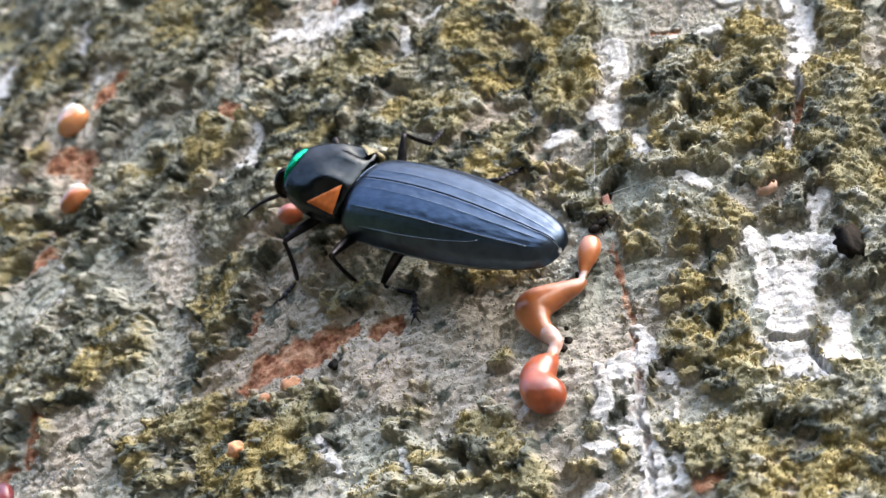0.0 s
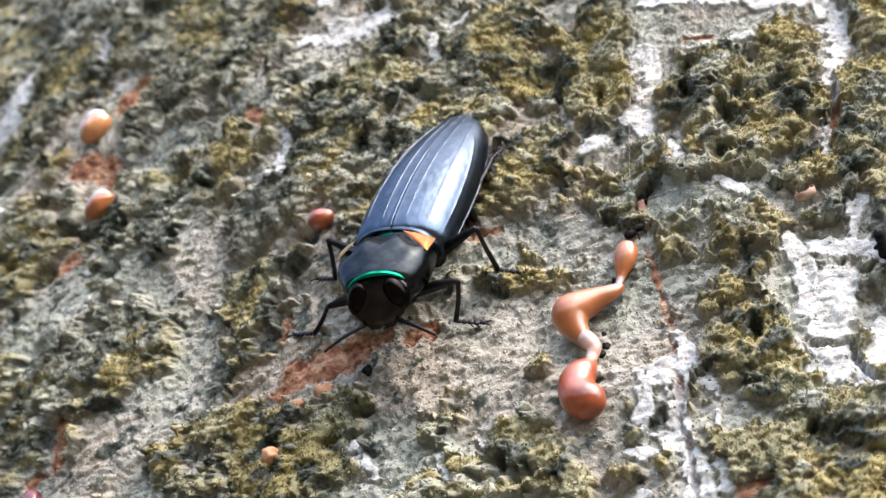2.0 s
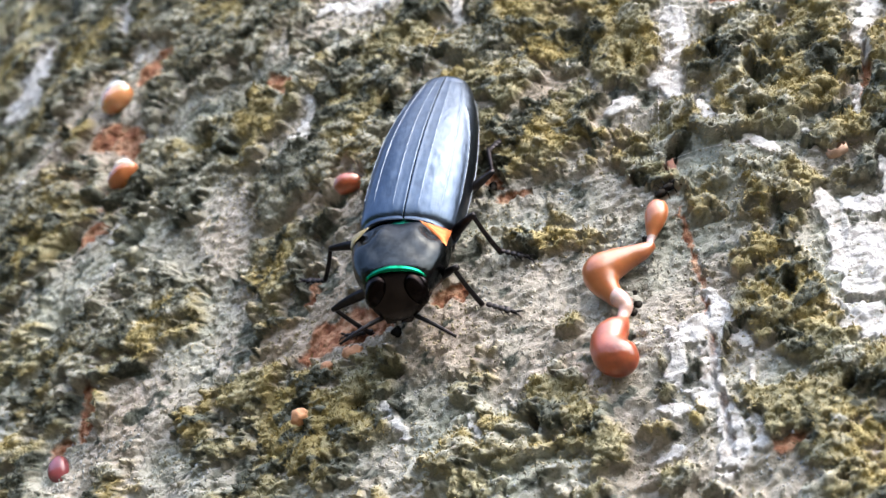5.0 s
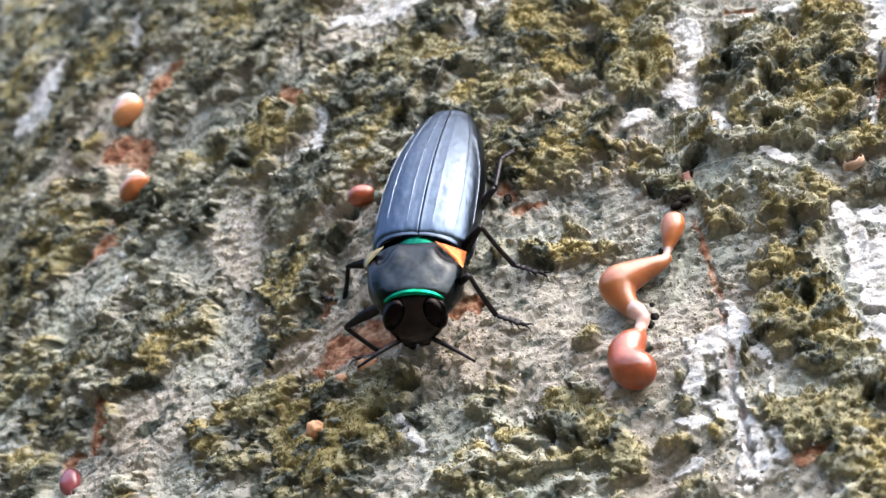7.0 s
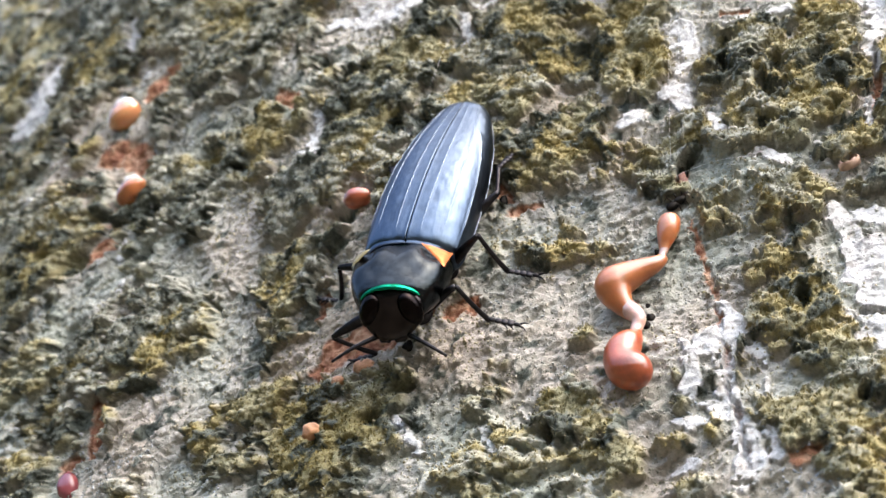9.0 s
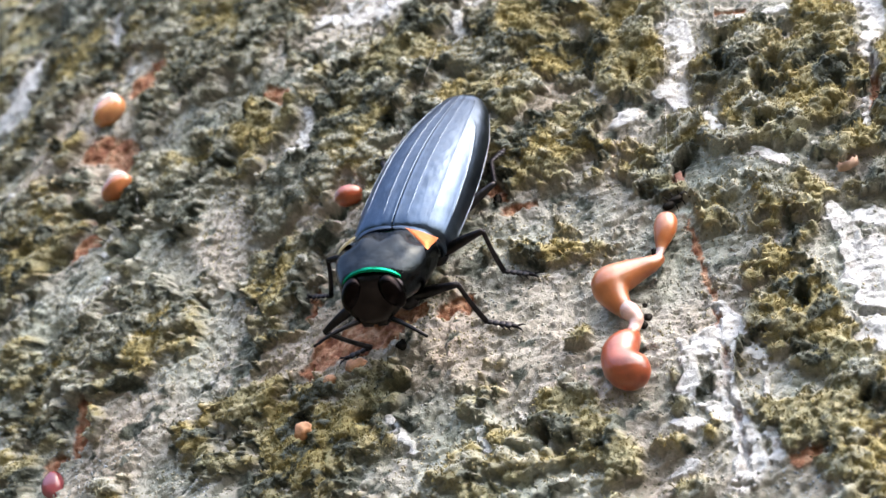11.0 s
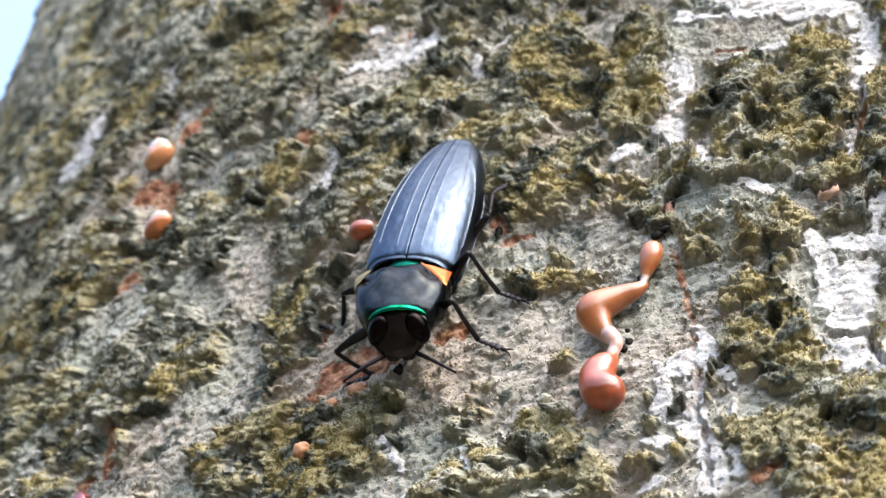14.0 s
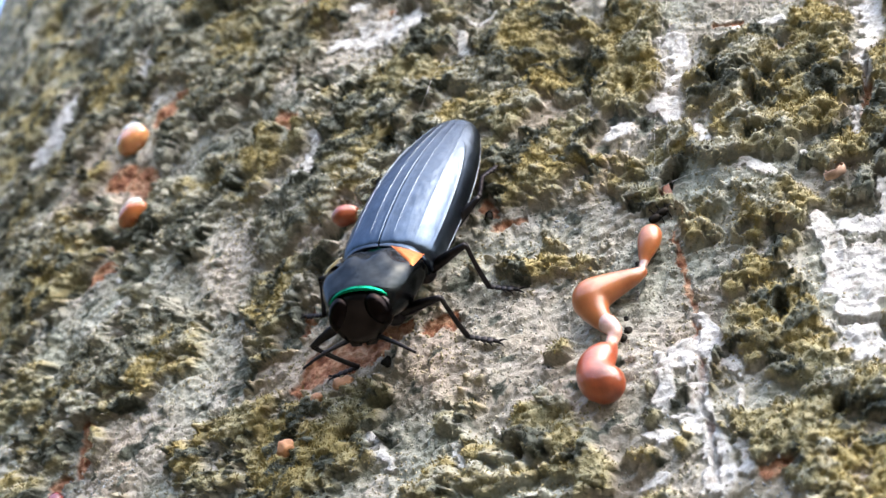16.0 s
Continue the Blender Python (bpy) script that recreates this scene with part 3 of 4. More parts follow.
    scatter("moss_leaves", leafy * (1 - masks["drab"]), 110000, (0.3, 0.85), "tiny olive and straw moss leaves", MOSS_LEAF, True)
    scatter("grey_green_moss_leaves", leafy * masks["drab"], 90000, (0.3, 0.85), "tiny grey-green moss leaves", DRAB_LEAF, True)
    scatter("lichen_grit", (1.05 - masks["moss"]) * free * light, 60000, (0.25, 0.7), "grey and whitish grit of crumbling lichen", GRIT, False)
    return trunk


build_trunk()


def build_ground():
    v, f, n = [], [], 24
    ring = [0.3, 1.0, 3.0, 10.0, 60.0, 800.0]
    for r in ring:
        v += [(r * math.cos(2 * math.pi * k / n), RADIUS + r * math.sin(2 * math.pi * k / n), 0.0) for k in range(n)]
    for i in range(len(ring) - 1):
        f += [(i * n + k, i * n + (k + 1) % n, (i + 1) * n + (k + 1) % n, (i + 1) * n + k) for k in range(n)]
    f.append(tuple(range(n)))
    tagged(new("ground", mesh_from("ground", v, f, SOIL)), "dark leafy soil round the tree", "ground", kind="structure")


build_ground()


def build_backdrop():
    """An unseen plain dark ring added to block low sky light, with an uneven top, lower towards +x to let more in."""
    n, rows, v, f = 160, 10, [], []
    for i in range(rows + 1):
        for k in range(n):
            a = 2 * math.pi * k / n
            top = 4.9 - 2.9 * math.cos(a) + 1.3 * noise.noise((6 * math.cos(a), 6 * math.sin(a), 0)) + 1.2 * noise.noise((25 * math.cos(a), 25 * math.sin(a), 4))
            z = top * i / rows
            r = 11 + 1.6 * noise.noise((8 * math.cos(a), 8 * math.sin(a), z * 0.5)) + 0.6 * z / 5
            v.append((r * math.cos(a), r * math.sin(a), z))
    for i in range(rows):
        f += [(i * n + k, i * n + (k + 1) % n, (i + 1) * n + (k + 1) % n, (i + 1) * n + k) for k in range(n)]
    tagged(new("backdrop", mesh_from("backdrop", v, f, SKY_BLOCKER)), "unseen dark green ring added to block low sky light", "woods", kind="structure")


build_backdrop()


# ---- the beetle ----
# Sizes in mm; x towards the head, y to its left, z off its back.
HINGE = Vector((5.0, 0.0, 7.0))
MM = 0.001


def mm_mesh(name, verts, faces, mat, smooth=True):
    return mesh_from(name, [(x * MM, y * MM, z * MM) for x, y, z in verts], faces, mat, smooth)


def curve(x, stops):
    """Smooth interpolation through (place, value) stops."""
    for (x0, v0), (x1, v1) in zip(stops, stops[1:]):
        if x <= x1:
            k = stops.index((x0, v0))
            before, after = stops[max(0, k - 1)], stops[min(len(stops) - 1, k + 2)]
            m0 = (v1 - before[1]) / (x1 - before[0])
            m1 = (after[1] - v0) / (after[0] - x0)
            d = x1 - x0
            t = max(0.0, (x - x0) / d)
            return (2 * t ** 3 - 3 * t * t + 1) * v0 + (t ** 3 - 2 * t * t + t) * d * m0 + (3 * t * t - 2 * t ** 3) * v1 + (t ** 3 - t * t) * d * m1
    return stops[-1][1]


def vein_lines(f):
    """Where the veins run, as shares of the way from the seam to the rim, with their heights."""
    fork = 0.37 + 0.24 * math.sqrt(max(0.0, 1 - (f / 0.74) ** 2))
    return [(0.11, 0.06), (0.36 - 0.05 * f, 0.07), (fork, 0.08 if f < 0.74 else 0.0), (0.80, 0.04)]


def wing_point(f, a, side, lift=0.0):
    """A place on a wing case, f from its base to its tip, a from the seam to the rim, and its normal in y and z."""
    x = 3.6 - 45.2 * f
    w = 9.3 * curve(f, [(0, 0.87), (0.035, 0.95), (0.33, 0.985), (0.53, 0.94), (0.74, 0.80), (0.90, 0.59), (0.97, 0.42), (0.99, 0.28), (1.0, 0.08)])
    top = 8.7 + 2.9 * math.sin(math.pi * min(1, 0.12 + f * 0.95)) - 2.4 * f
    low = 3.0 - 0.2 * f
    top = low + (top - low) * (0.25 + 0.75 * math.sqrt(1 - f ** 30))
    lip = 0.9 * math.exp(-f * 45)
    th = a * math.radians(112)
    y = 0.10 + w * math.sin(min(th, math.pi / 2)) ** 0.92 * (1 if th < math.pi / 2 else 1 - 0.12 * (th - math.pi / 2))
    z = low + (top - low) * max(0.0, math.cos(th)) ** 0.70 if th < math.pi / 2 else low - 1.6 * (th - math.pi / 2)
    ridge = sum(h * math.exp(-((a - c) / 0.017) ** 2) for c, h in vein_lines(f))
    ridge = ridge * min(1, f * 6) * min(1, (1 - f) * 9) + 0.10 * math.exp(-(a / 0.018) ** 2)
    wave = 0.05 * noise.noise((x * 0.5, y * 0.9 * side, 3.0)) + 0.018 * noise.noise((x * 2.0, y * 2.0 * side, 9.0)) + 0.02 * noise.noise((x * 0.9, y * 3.6 * side, 5.0))
    ny, nz = math.sin(th), math.cos(th)
    d = ridge + wave - lip + lift
    return (x, side * (y + ny * d), z + nz * d), (x, side * max(0.05, y - 0.45 * ny), z - 0.45 * nz)


def wing_case(side):
    n, k = 96, 100
    verts, under = [], []
    for i in range(n + 1):
        for j in range(k + 1):
            p, q = wing_point(i / n, j / k, side)
            verts.append(p)
            under.append(q)
    m, off, faces = k + 1, len(verts), []
    verts += under
    for i in range(n):
        for j in range(k):
            q = (i * m + j, i * m + j + 1, (i + 1) * m + j + 1, (i + 1) * m + j)
            faces += [q, tuple(off + v for v in q[::-1])]
    for i in range(n):
        for j in (0, k):
            faces.append((i * m + j, (i + 1) * m + j, off + (i + 1) * m + j, off + i * m + j))
    for j in range(k):
        for i in (0, n):
            faces.append((i * m + j, i * m + j + 1, off + i * m + j + 1, off + i * m + j))
    if side > 0:
        faces = [f[::-1] for f in faces]
    return mm_mesh("wing_case", verts, faces, ELYTRON)


def wing_vein(side, which):
    """One raised vein along a wing case, thinning out at both ends; its paler metal paints the ridge glint."""
    pts, rad = [], []
    lo, hi = [(0.06, 0.93), (0.10, 0.92), (0.14, 0.735), (0.1, 0.9)][which]
    for i in range(61):
        f = lo + (hi - lo) * i / 60
        pts.append(wing_point(f, vein_lines(min(f, 0.7399))[which][0], side, 0.0)[0])
        rad.append(0.03 + 0.065 * math.sin(math.pi * min(1, i / 60 * 1.15)) ** 0.5 * (0.6 + 0.4 * noise.noise((f * 9, which, side))) if i < 52 else 0.05)
    return mm_mesh("vein", *tube(pts, rad, 8), VEIN)


def oval_rings(stops, count=28, flat=2.4):
    """Rings of a body along x: stops of (x, half width, top, bottom)."""
    rings = []
    for x, w, top, low in stops:
        mid, hh, ring = (top + low) / 2, (top - low) / 2, []
        for j in range(count):
            a = 2 * math.pi * j / count
            c, s = math.cos(a), math.sin(a)
            ring.append((x, w * math.copysign(abs(c) ** (2 / flat), c), mid + hh * math.copysign(abs(s) ** (2 / flat), s)))
        rings.append(ring)
    return rings


def finer(stops, n):
    """More stops between the given ones, smoothly."""
    cols, out = len(stops[0]), []
    for i in range(n + 1):
        f = i / n * (len(stops) - 1)
        k = min(int(f), len(stops) - 2)
        t = f - k
        p0, p1, p2, p3 = (stops[max(0, min(len(stops) - 1, k + d))] for d in (-1, 0, 1, 2))
        out.append(tuple(0.5 * (2 * p1[c] + (p2[c] - p0[c]) * t + (2 * p0[c] - 5 * p1[c] + 4 * p2[c] - p3[c]) * t * t + (3 * p1[c] - p0[c] - 3 * p2[c] + p3[c]) * t ** 3) for c in range(cols)))
    return out


def ellipsoid(center, size, sides=20, rings=14, squash=None):
    rr = []
    for i in range(1, rings):
        t = math.pi * i / rings
        rr.append([(center[0] + size[0] * math.cos(t), center[1] + size[1] * math.sin(t) * math.cos(2 * math.pi * j / sides),
                    center[2] + size[2] * math.sin(t) * math.sin(2 * math.pi * j / sides)) for j in range(sides)])
    v, f = loft(rr)
    return v, [g[::-1] for g in f]


def join(*pieces):
    verts, faces = [], []
    for v, f in pieces:
        o = len(verts)
        verts += list(v)
        faces += [tuple(o + i for i in g) for g in f]
    return verts, faces


PRONOTUM = [(0.1, 6.8, 2.7, -4.0), (0.7, 8.1, 3.1, -4.6), (2.6, 8.5, 3.6, -5.2), (5.2, 8.3, 3.8, -5.6), (8.4, 7.9, 3.6, -5.8), (11.2, 6.8, 2.8, -5.4), (13.2, 5.7, 2.0, -4.8), (13.9, 5.0, 1.2, -4.0)]
HEAD = [(12.4, 5.0, 1.5, -4.6), (13.8, 5.3, 1.7, -5.2), (15.2, 5.0, 0.6, -6.0), (16.3, 4.0, -1.2, -6.5), (17.0, 2.7, -3.2, -6.3), (17.3, 1.4, -4.4, -5.8)]


def pronotum_mesh():
    rings = oval_rings(finer(PRONOTUM, 22), 44, 2.7)
    out = []
    for r in rings:
        q = []
        for x, y, z in r:
            # a shallow groove along the middle and a dent at each rear corner
            if z > 0:
                z -= 0.7 * math.exp(-(y / 1.3) ** 2) * math.exp(-((x - 3.5) / 3) ** 2)
                z -= 1.6 * math.exp(-((abs(y) - 5.6) / 1.5) ** 2 - ((x - 3.2) / 2.6) ** 2)
                z += 0.5 * math.exp(-((abs(y) - 3.0) / 1.4) ** 2 - ((x - 4.5) / 2.6) ** 2)
                z -= 0.45 * math.exp(-((abs(y) - 3.4) / 1.5) ** 2 - ((x - 9.5) / 1.8) ** 2)
                z += 0.06 * noise.noise((x * 1.5, y * 1.5, z))
            q.append((x, y, z))
        out.append(q)
    v, f = loft(out)
    return mm_mesh("pronotum", v, [g[::-1] for g in f], SHELL)


def corner_patch(side, mat):
    """A raised triangular cushion at the rear corner of the pronotum."""
    v, f, n = [], [], 12
    corners = [(1.3, 3.5, 3.6), (0.9, 8.7, 0.9), (6.6, 8.1, 1.4)] if side > 0 else [(1.0, 5.2, 3.0), (0.9, 8.7, 0.9), (4.6, 8.4, 1.3)]
    for i in range(n + 1):
        for j in range(n + 1 - i):
            a, b = i / n, j / n
            c = 1 - a - b
            p = [corners[0][k] * c + corners[1][k] * a + corners[2][k] * b for k in range(3)]
            dome = 27 * a * b * c
            v.append((p[0], side * p[1], p[2] + 0.4 * max(0.0, min(1, dome * 2.5)) ** 0.6))
    def at(i, j):
        return sum(n + 1 - q for q in range(i)) + j
    for i in range(n):
        for j in range(n - i):
            f.append((at(i, j), at(i + 1, j), at(i, j + 1)))
            if j < n - i - 1:
                f.append((at(i + 1, j), at(i + 1, j + 1), at(i, j + 1)))
    if side < 0:
        f = [g[::-1] for g in f]
    return mm_mesh("corner_patch", v, f, mat)


def arc_band(x, w, top, low, thick, width, spread, mat, name):
    """A band over the back at x, of half angle spread, following an oval of that size."""
    rings, n = [], 32
    for i in range(n + 1):
        a = math.pi / 2 + math.radians(spread) * (2 * i / n - 1)
        c, s = math.cos(a), math.sin(a)
        mid, hh = (top + low) / 2, (top - low) / 2
        fade = math.sin(math.pi * min(1, max(0, (i + 0.6) / (n + 1.2)))) ** 0.4
        ring = []
        for j in range(10):
            b = 2 * math.pi * j / 10
            r = thick * fade * math.sin(b)
            ring.append((x + width * fade * math.cos(b) - 0.8 * (1 - s), (w + r) * c, mid + (hh + r) * s))
        rings.append(ring)
    v, f = loft(rings)
    return mm_mesh(name, v, f, mat)


def limb(length, r0, r1, r2, bend=0.0, spines=0):
    """A leg segment along x from the origin, swollen in the middle, with short spines below."""
    n = 12
    pts = [(length * i / n, 0, bend * math.sin(math.pi * i / n)) for i in range(n + 1)]
    rad = [curve(i / n, [(0, r0), (0.4, r1), (1, r2)]) for i in range(n + 1)]
    pieces = [tube(pts, rad, 12)]
    for k in range(spines):
        x = length * (0.25 + 0.7 * k / max(1, spines - 1))
        pieces.append(tube([(x, 0, -r2 * 0.6), (x + 0.3, 0.1 * (-1) ** k, -r2 - 0.55)], [0.10, 0.02], 5))
    return join(*pieces)


def tarsus_shape():
    pieces = []
    for k in range(5):
        x = k * 1.05
        w = (0.55, 0.6, 0.68, 0.78, 0.4)[k]
        pieces.append(ellipsoid((x + 0.55, 0, 0.1), (0.68, w, 0.34), 10, 8))
    for s in (-1, 1):
        pieces.append(tube([(5.2, 0.2 * s, 0.1), (6.0, 0.6 * s, 0.2), (6.6, 0.95 * s, -0.25)], [0.2, 0.15, 0.03], 6))
        for k in (2, 3):
            pieces.append(tube([(k * 1.05 + 0.7, 0.6 * s, 0), (k * 1.05 + 1.3, 1.05 * s, -0.25)], [0.18, 0.04], 6))
    return join(*pieces)


LEGS = {  # hip, length of femur and of tibia
    "front_left": ((13.0, 4.0, 1.8), 10.0, 9.0), "front_right": ((13.0, -4.0, 1.8), 10.0, 9.0),
    "middle_left": ((2.0, 6.0, 1.6), 10.5, 9.5), "middle_right": ((2.0, -6.0, 1.6), 10.5, 9.5),
    "hind_left": ((-9.0, 6.0, 0.8), 9.5, 8.5), "hind_right": ((-9.0, -6.0, 0.8), 9.5, 8.5)}


def build_beetle():
    bug = tagged(new("beetle"), "large glossy black jewel beetle with green collar on mossy bark", "beetle")
    for s in (1, -1):
        case = part("wing_case", wing_case(s), bug, "blue-black ribbed wing case")
        for k in range(4):
            part("vein", wing_vein(s, k), case, "thin raised vein, tinted pale for its ridge glint")
    for s in (1, -1):
        edge = [(2.0 - 34 * k / 20, s * (9.0 * curve(k / 27, [(0, 0.95), (0.33, 0.985), (0.53, 0.94), (0.74, 0.80)]) - 0.3), 2.5 - 0.3 * k / 20) for k in range(21)]
        v, f = tube(edge, [0.1] + [0.28] * 19 + [0.1], 8)
        part("side_margin", mm_mesh("side_margin", v, f, CREAM), bug, "pale cream margin under the wing case")
    belly = finer([(5.5, 5.0, 7.0, 1.2), (2, 8.4, 7.2, 0.6), (-8, 8.5, 7.6, 0.4), (-20, 7.7, 6.4, 0.8), (-30, 5.4, 4.6, 1.4), (-37, 2.2, 3.2, 1.8)], 26)
    v, f = loft(oval_rings(belly, 32, 2.3))
    part("abdomen", mm_mesh("abdomen", v, f, SHELL), bug, "black abdomen under the wing cases")
    plate = finer([(2.4, 2.8, 8.4, 5.0), (3.6, 3.9, 8.9, 4.2), (5.4, 4.3, 8.7, 3.6), (7.4, 4.2, 8.2, 3.4), (9.4, 3.8, 7.6, 3.4)], 10)
    v, f = loft(oval_rings(plate, 28, 2.1))
    part("neck_plate", mm_mesh("neck_plate", v, [g[::-1] for g in f], TEAL), bug, "metallic green plate before the wing cases")
    front = part("pronotum", pronotum_mesh(), bug, "black grooved pronotum")
    part("corner_patch", corner_patch(1, ORANGE), front, "orange triangular patch")
    part("corner_patch", corner_patch(-1, YELLOW), front, "dull yellow triangular patch")
    v, f = ellipsoid((1.2, -8.2, -0.4), (1.7, 0.9, 1.2), 12, 8)
    part("side_lobe", mm_mesh("side_lobe", v, f, YELLOW), front, "pale yellow lobe")
    v, f = loft([[(x, y, z + 0.10 * noise.noise((x, y, z))) for x, y, z in r] for r in oval_rings(finer(HEAD, 20), 36, 2.1)])
    part("head", mm_mesh("head", v, [g[::-1] for g in f], HEAD_SHELL), front, "rounded black head")
    part("collar", arc_band(13.8, 5.45, 2.0, -5.4, 0.45, 0.75, 72, GREEN, "collar"), front, "bright metallic green band behind the head")
    for s in (1, -1):
        v, f = ellipsoid((0, 0, 0), (2.0, 1.9, 3.1), 28, 20)
        lean = s * math.radians(20)
        v = [(14.9 + x, 3.35 * s + y * math.cos(lean) - z * math.sin(lean), -1.7 + y * math.sin(lean) + z * math.cos(lean)) for x, y, z in v]
        part("eye", mm_mesh("eye", v, f, EYE), front, "large dark brown eye")
        pts, rad = [], []
        for k in range(12):
            t = k / 11
            pts.append((16.2 + 7.5 * t - 2.5 * t * t, s * (2.4 + 7.2 * t ** 0.9), -5.7 - 1.6 * t + 0.5 * math.sin(3 * t)))
            rad.append(0.42 - 0.22 * t + (0.06 if k % 2 else 0))
        v, f = tube(pts, rad, 8)
        part("antenna", mm_mesh("antenna", v, f, LEG), front, "thin black antenna")
        v, f = tube([(15.6, 2.0 * s, -5.4), (16.6, 1.5 * s, -6.2), (17.0, 0.4 * s, -6.5)], [1.1, 0.8, 0.2], 10)
        part("mandible", mm_mesh("mandible", v, f, HEAD_SHELL), front, "short dark mandible")
    front.location = HINGE * MM
    femur, tibia, foot = {}, {}, mm_mesh("tarsus", *tarsus_shape(), LEG)
    limbs = {}
    for key, (hip, lf, lt) in LEGS.items():
        v, f = ellipsoid((0, 0, 0), (2.2, 1.9, 1.6), 14, 10)
        leg = part("leg", mm_mesh("leg_root", v, f, LEG), bug, "thin spiny black leg")
        leg.location = Vector(hip) * MM
        a = part("femur", mm_mesh("femur", *limb(lf, 0.8, 1.0, 0.5, 0.25), LEG), leg)
        b = part("tibia", mm_mesh("tibia", *limb(lt, 0.42, 0.42, 0.5, -0.2, 6), LEG), leg)
        c = part("tarsus", foot, leg, "bluish clawed foot")
        limbs[key] = (leg, a, b, c)
    return bug, front, limbs


beetle, beetle_front, beetle_legs = build_beetle()


# ---- resin and litter on the bark ----
def calm(s, h):
    """The relief under a drop, evened out over a few mm."""
    k = np.array([-3.0, -1.5, 0.0, 1.5, 3.0])
    a, b = np.meshgrid(s + k, h + k)
    return float(np.quantile(skin(a, b)[0], 0.6))


def resin_drip():
    s0, h0 = 43.6, -14.5
    drip = tagged(new("resin_drip"), "glossy orange resin run of three beads with milky necks", "resin")
    drip.matrix_world = trunk_pose(s0, h0, relief_at(s0, h0))
    inv = drip.matrix_world.inverted()
    low, high = calm(43, -15) + 0.9, calm(31.5, -46) + 0.8

    def run(name, spine, mat, text):
        drops = []
        for s, h, r in finer(spine, 9 * (len(spine) - 1)):
            r = max(0.25, r) * MM
            c = inv @ on_trunk(s, h, low + (high - low) * (h + 11) / -39 + r / MM * 0.5)
            drops.append(ellipsoid(c, (r, r, 0.92 * r), 16, 12))
        ob = part(name, mesh_from(name, *join(*drops), mat), drip, text)
        fuse = ob.modifiers.new("fuse", "REMESH")
        fuse.mode, fuse.voxel_size, fuse.use_smooth_shade = "VOXEL", 0.00022, True
        even = ob.modifiers.new("even", "SMOOTH")
        even.factor, even.iterations = 0.5, 12

    run("bead", [(43.9, -17.4, 1.95), (43.5, -18.7, 2.0), (42.9, -20.3, 1.65), (42.3, -21.6, 1.2), (41.8, -23.1, 0.8)], RESIN, "small orange resin bead")
    run("neck", [(42.0, -22.6, 0.9), (41.4, -24.1, 0.75), (40.8, -25.7, 1.0)], MILKY, "milky bluish resin neck")
    run("bead", [(41.2, -25.2, 1.0), (39.5, -26.2, 1.6), (36.9, -27.0, 2.2), (34.4, -27.9, 2.8), (32.5, -28.9, 3.2), (32.5, -31.0, 2.6), (33.3, -33.6, 1.8), (34.0, -35.4, 1.3)], RESIN, "curved orange resin bead")
    run("neck", [(33.0, -32.9, 1.3), (34.4, -35.3, 1.65), (35.2, -37.3, 1.3), (34.6, -39.0, 1.05), (33.6, -40.9, 1.2)], MILKY, "milky pinkish resin neck")
    run("bead", [(34.3, -39.9, 1.0), (33.8, -41.2, 1.5), (32.7, -42.5, 2.4), (31.7, -44.1, 2.9), (31.4, -46.2, 3.1), (31.9, -48.0, 3.3), (32.6, -48.8, 3.3)], RED_RESIN, "reddish orange hanging resin bead")


resin_drip()
def litter(name, s, h, size, mat, label, category, seed, out=0.4):
    v, f = ellipsoid((0, 0, 0), size, 16, 12)
    v = [tuple(Vector(p) * (1 + 0.45 * noise.noise(Vector(p) * 0.9 + Vector((seed, 0, 0))) + 0.25 * noise.noise(Vector(p) * 2.6 + Vector((seed, 3, 0))))) for p in v]
    ob = tagged(new(name, mm_mesh(name, v, f, mat)), label, category)
    ob.matrix_world = trunk_pose(s, h, relief_at(s, h) + size[2] * out)
    return ob


def resin_bead(s, h, size, mat, label, turn=0.0, lift=0.45, cap=False):
    v, f = ellipsoid((0, 0, 0), size, 28, 18)
    v = [tuple(Vector(p) + 0.28 * noise.noise_vector(Vector(p) * 0.35 + Vector((s, 0, 0)))) for p in v]
    ob = tagged(new("resin_bead", mm_mesh("resin_bead", v, f, mat)), label, "resin", "resin beads")
    ob.matrix_world = trunk_pose(s, h, calm(s, h) + size[2] * lift, turn)
    # white cap on the upper side, a wet highlight put into colour
    if cap:
        v, f = ellipsoid((0.25 * size[0], 0.52 * size[1], 0.18 * size[2]), (0.66 * size[0], 0.52 * size[1], 0.86 * size[2]), 24, 14)
        v = [tuple(Vector(p) + 0.3 * noise.noise_vector(Vector(p) * 0.6 + Vector((h, 0, 0)))) for p in v]
        part("crust", mm_mesh("crust", v, f, WHITE_GLINT), ob, "white cap painted for the wet highlight on the bead")


resin_bead(-12.5, 16.3, (3.0, 2.1, 2.1), RED_RESIN, "oval red resin bead on moss", -8, 0.95)
resin_bead(-80.4, 96.4, (4.6, 3.6, 3.2), TAN_RESIN, "tan resin bead with a white highlight cap", 20, cap=True)
resin_bead(-71.6, 58.2, (4.0, 2.6, 2.6), RESIN, "flat orange resin bead with a white highlight cap in a scar", 24, cap=True)
resin_bead(-80.4, -21.0, (2.3, 3.4, 1.9), PURPLE_RESIN, "purplish red resin bead in a bark scar", 10)
litter("wood_crumb", -22.0, -40.2, (1.4, 1.6, 1.3), CRUMB, "small tan wood crumb hanging on moss", "crumb", 4, 1.2)
litter("dark_husk", 84.8, -33.2, (2.1, 3.5, 1.8), DARK, "black shrivelled husk stuck on pale bark", "husk", 9)
litter("bark_flake", 48.1, -6.8, (0.8, 2.4, 0.5), FLAKE, "reddish curled bark flake above the resin", "flake", 17, 1.2)
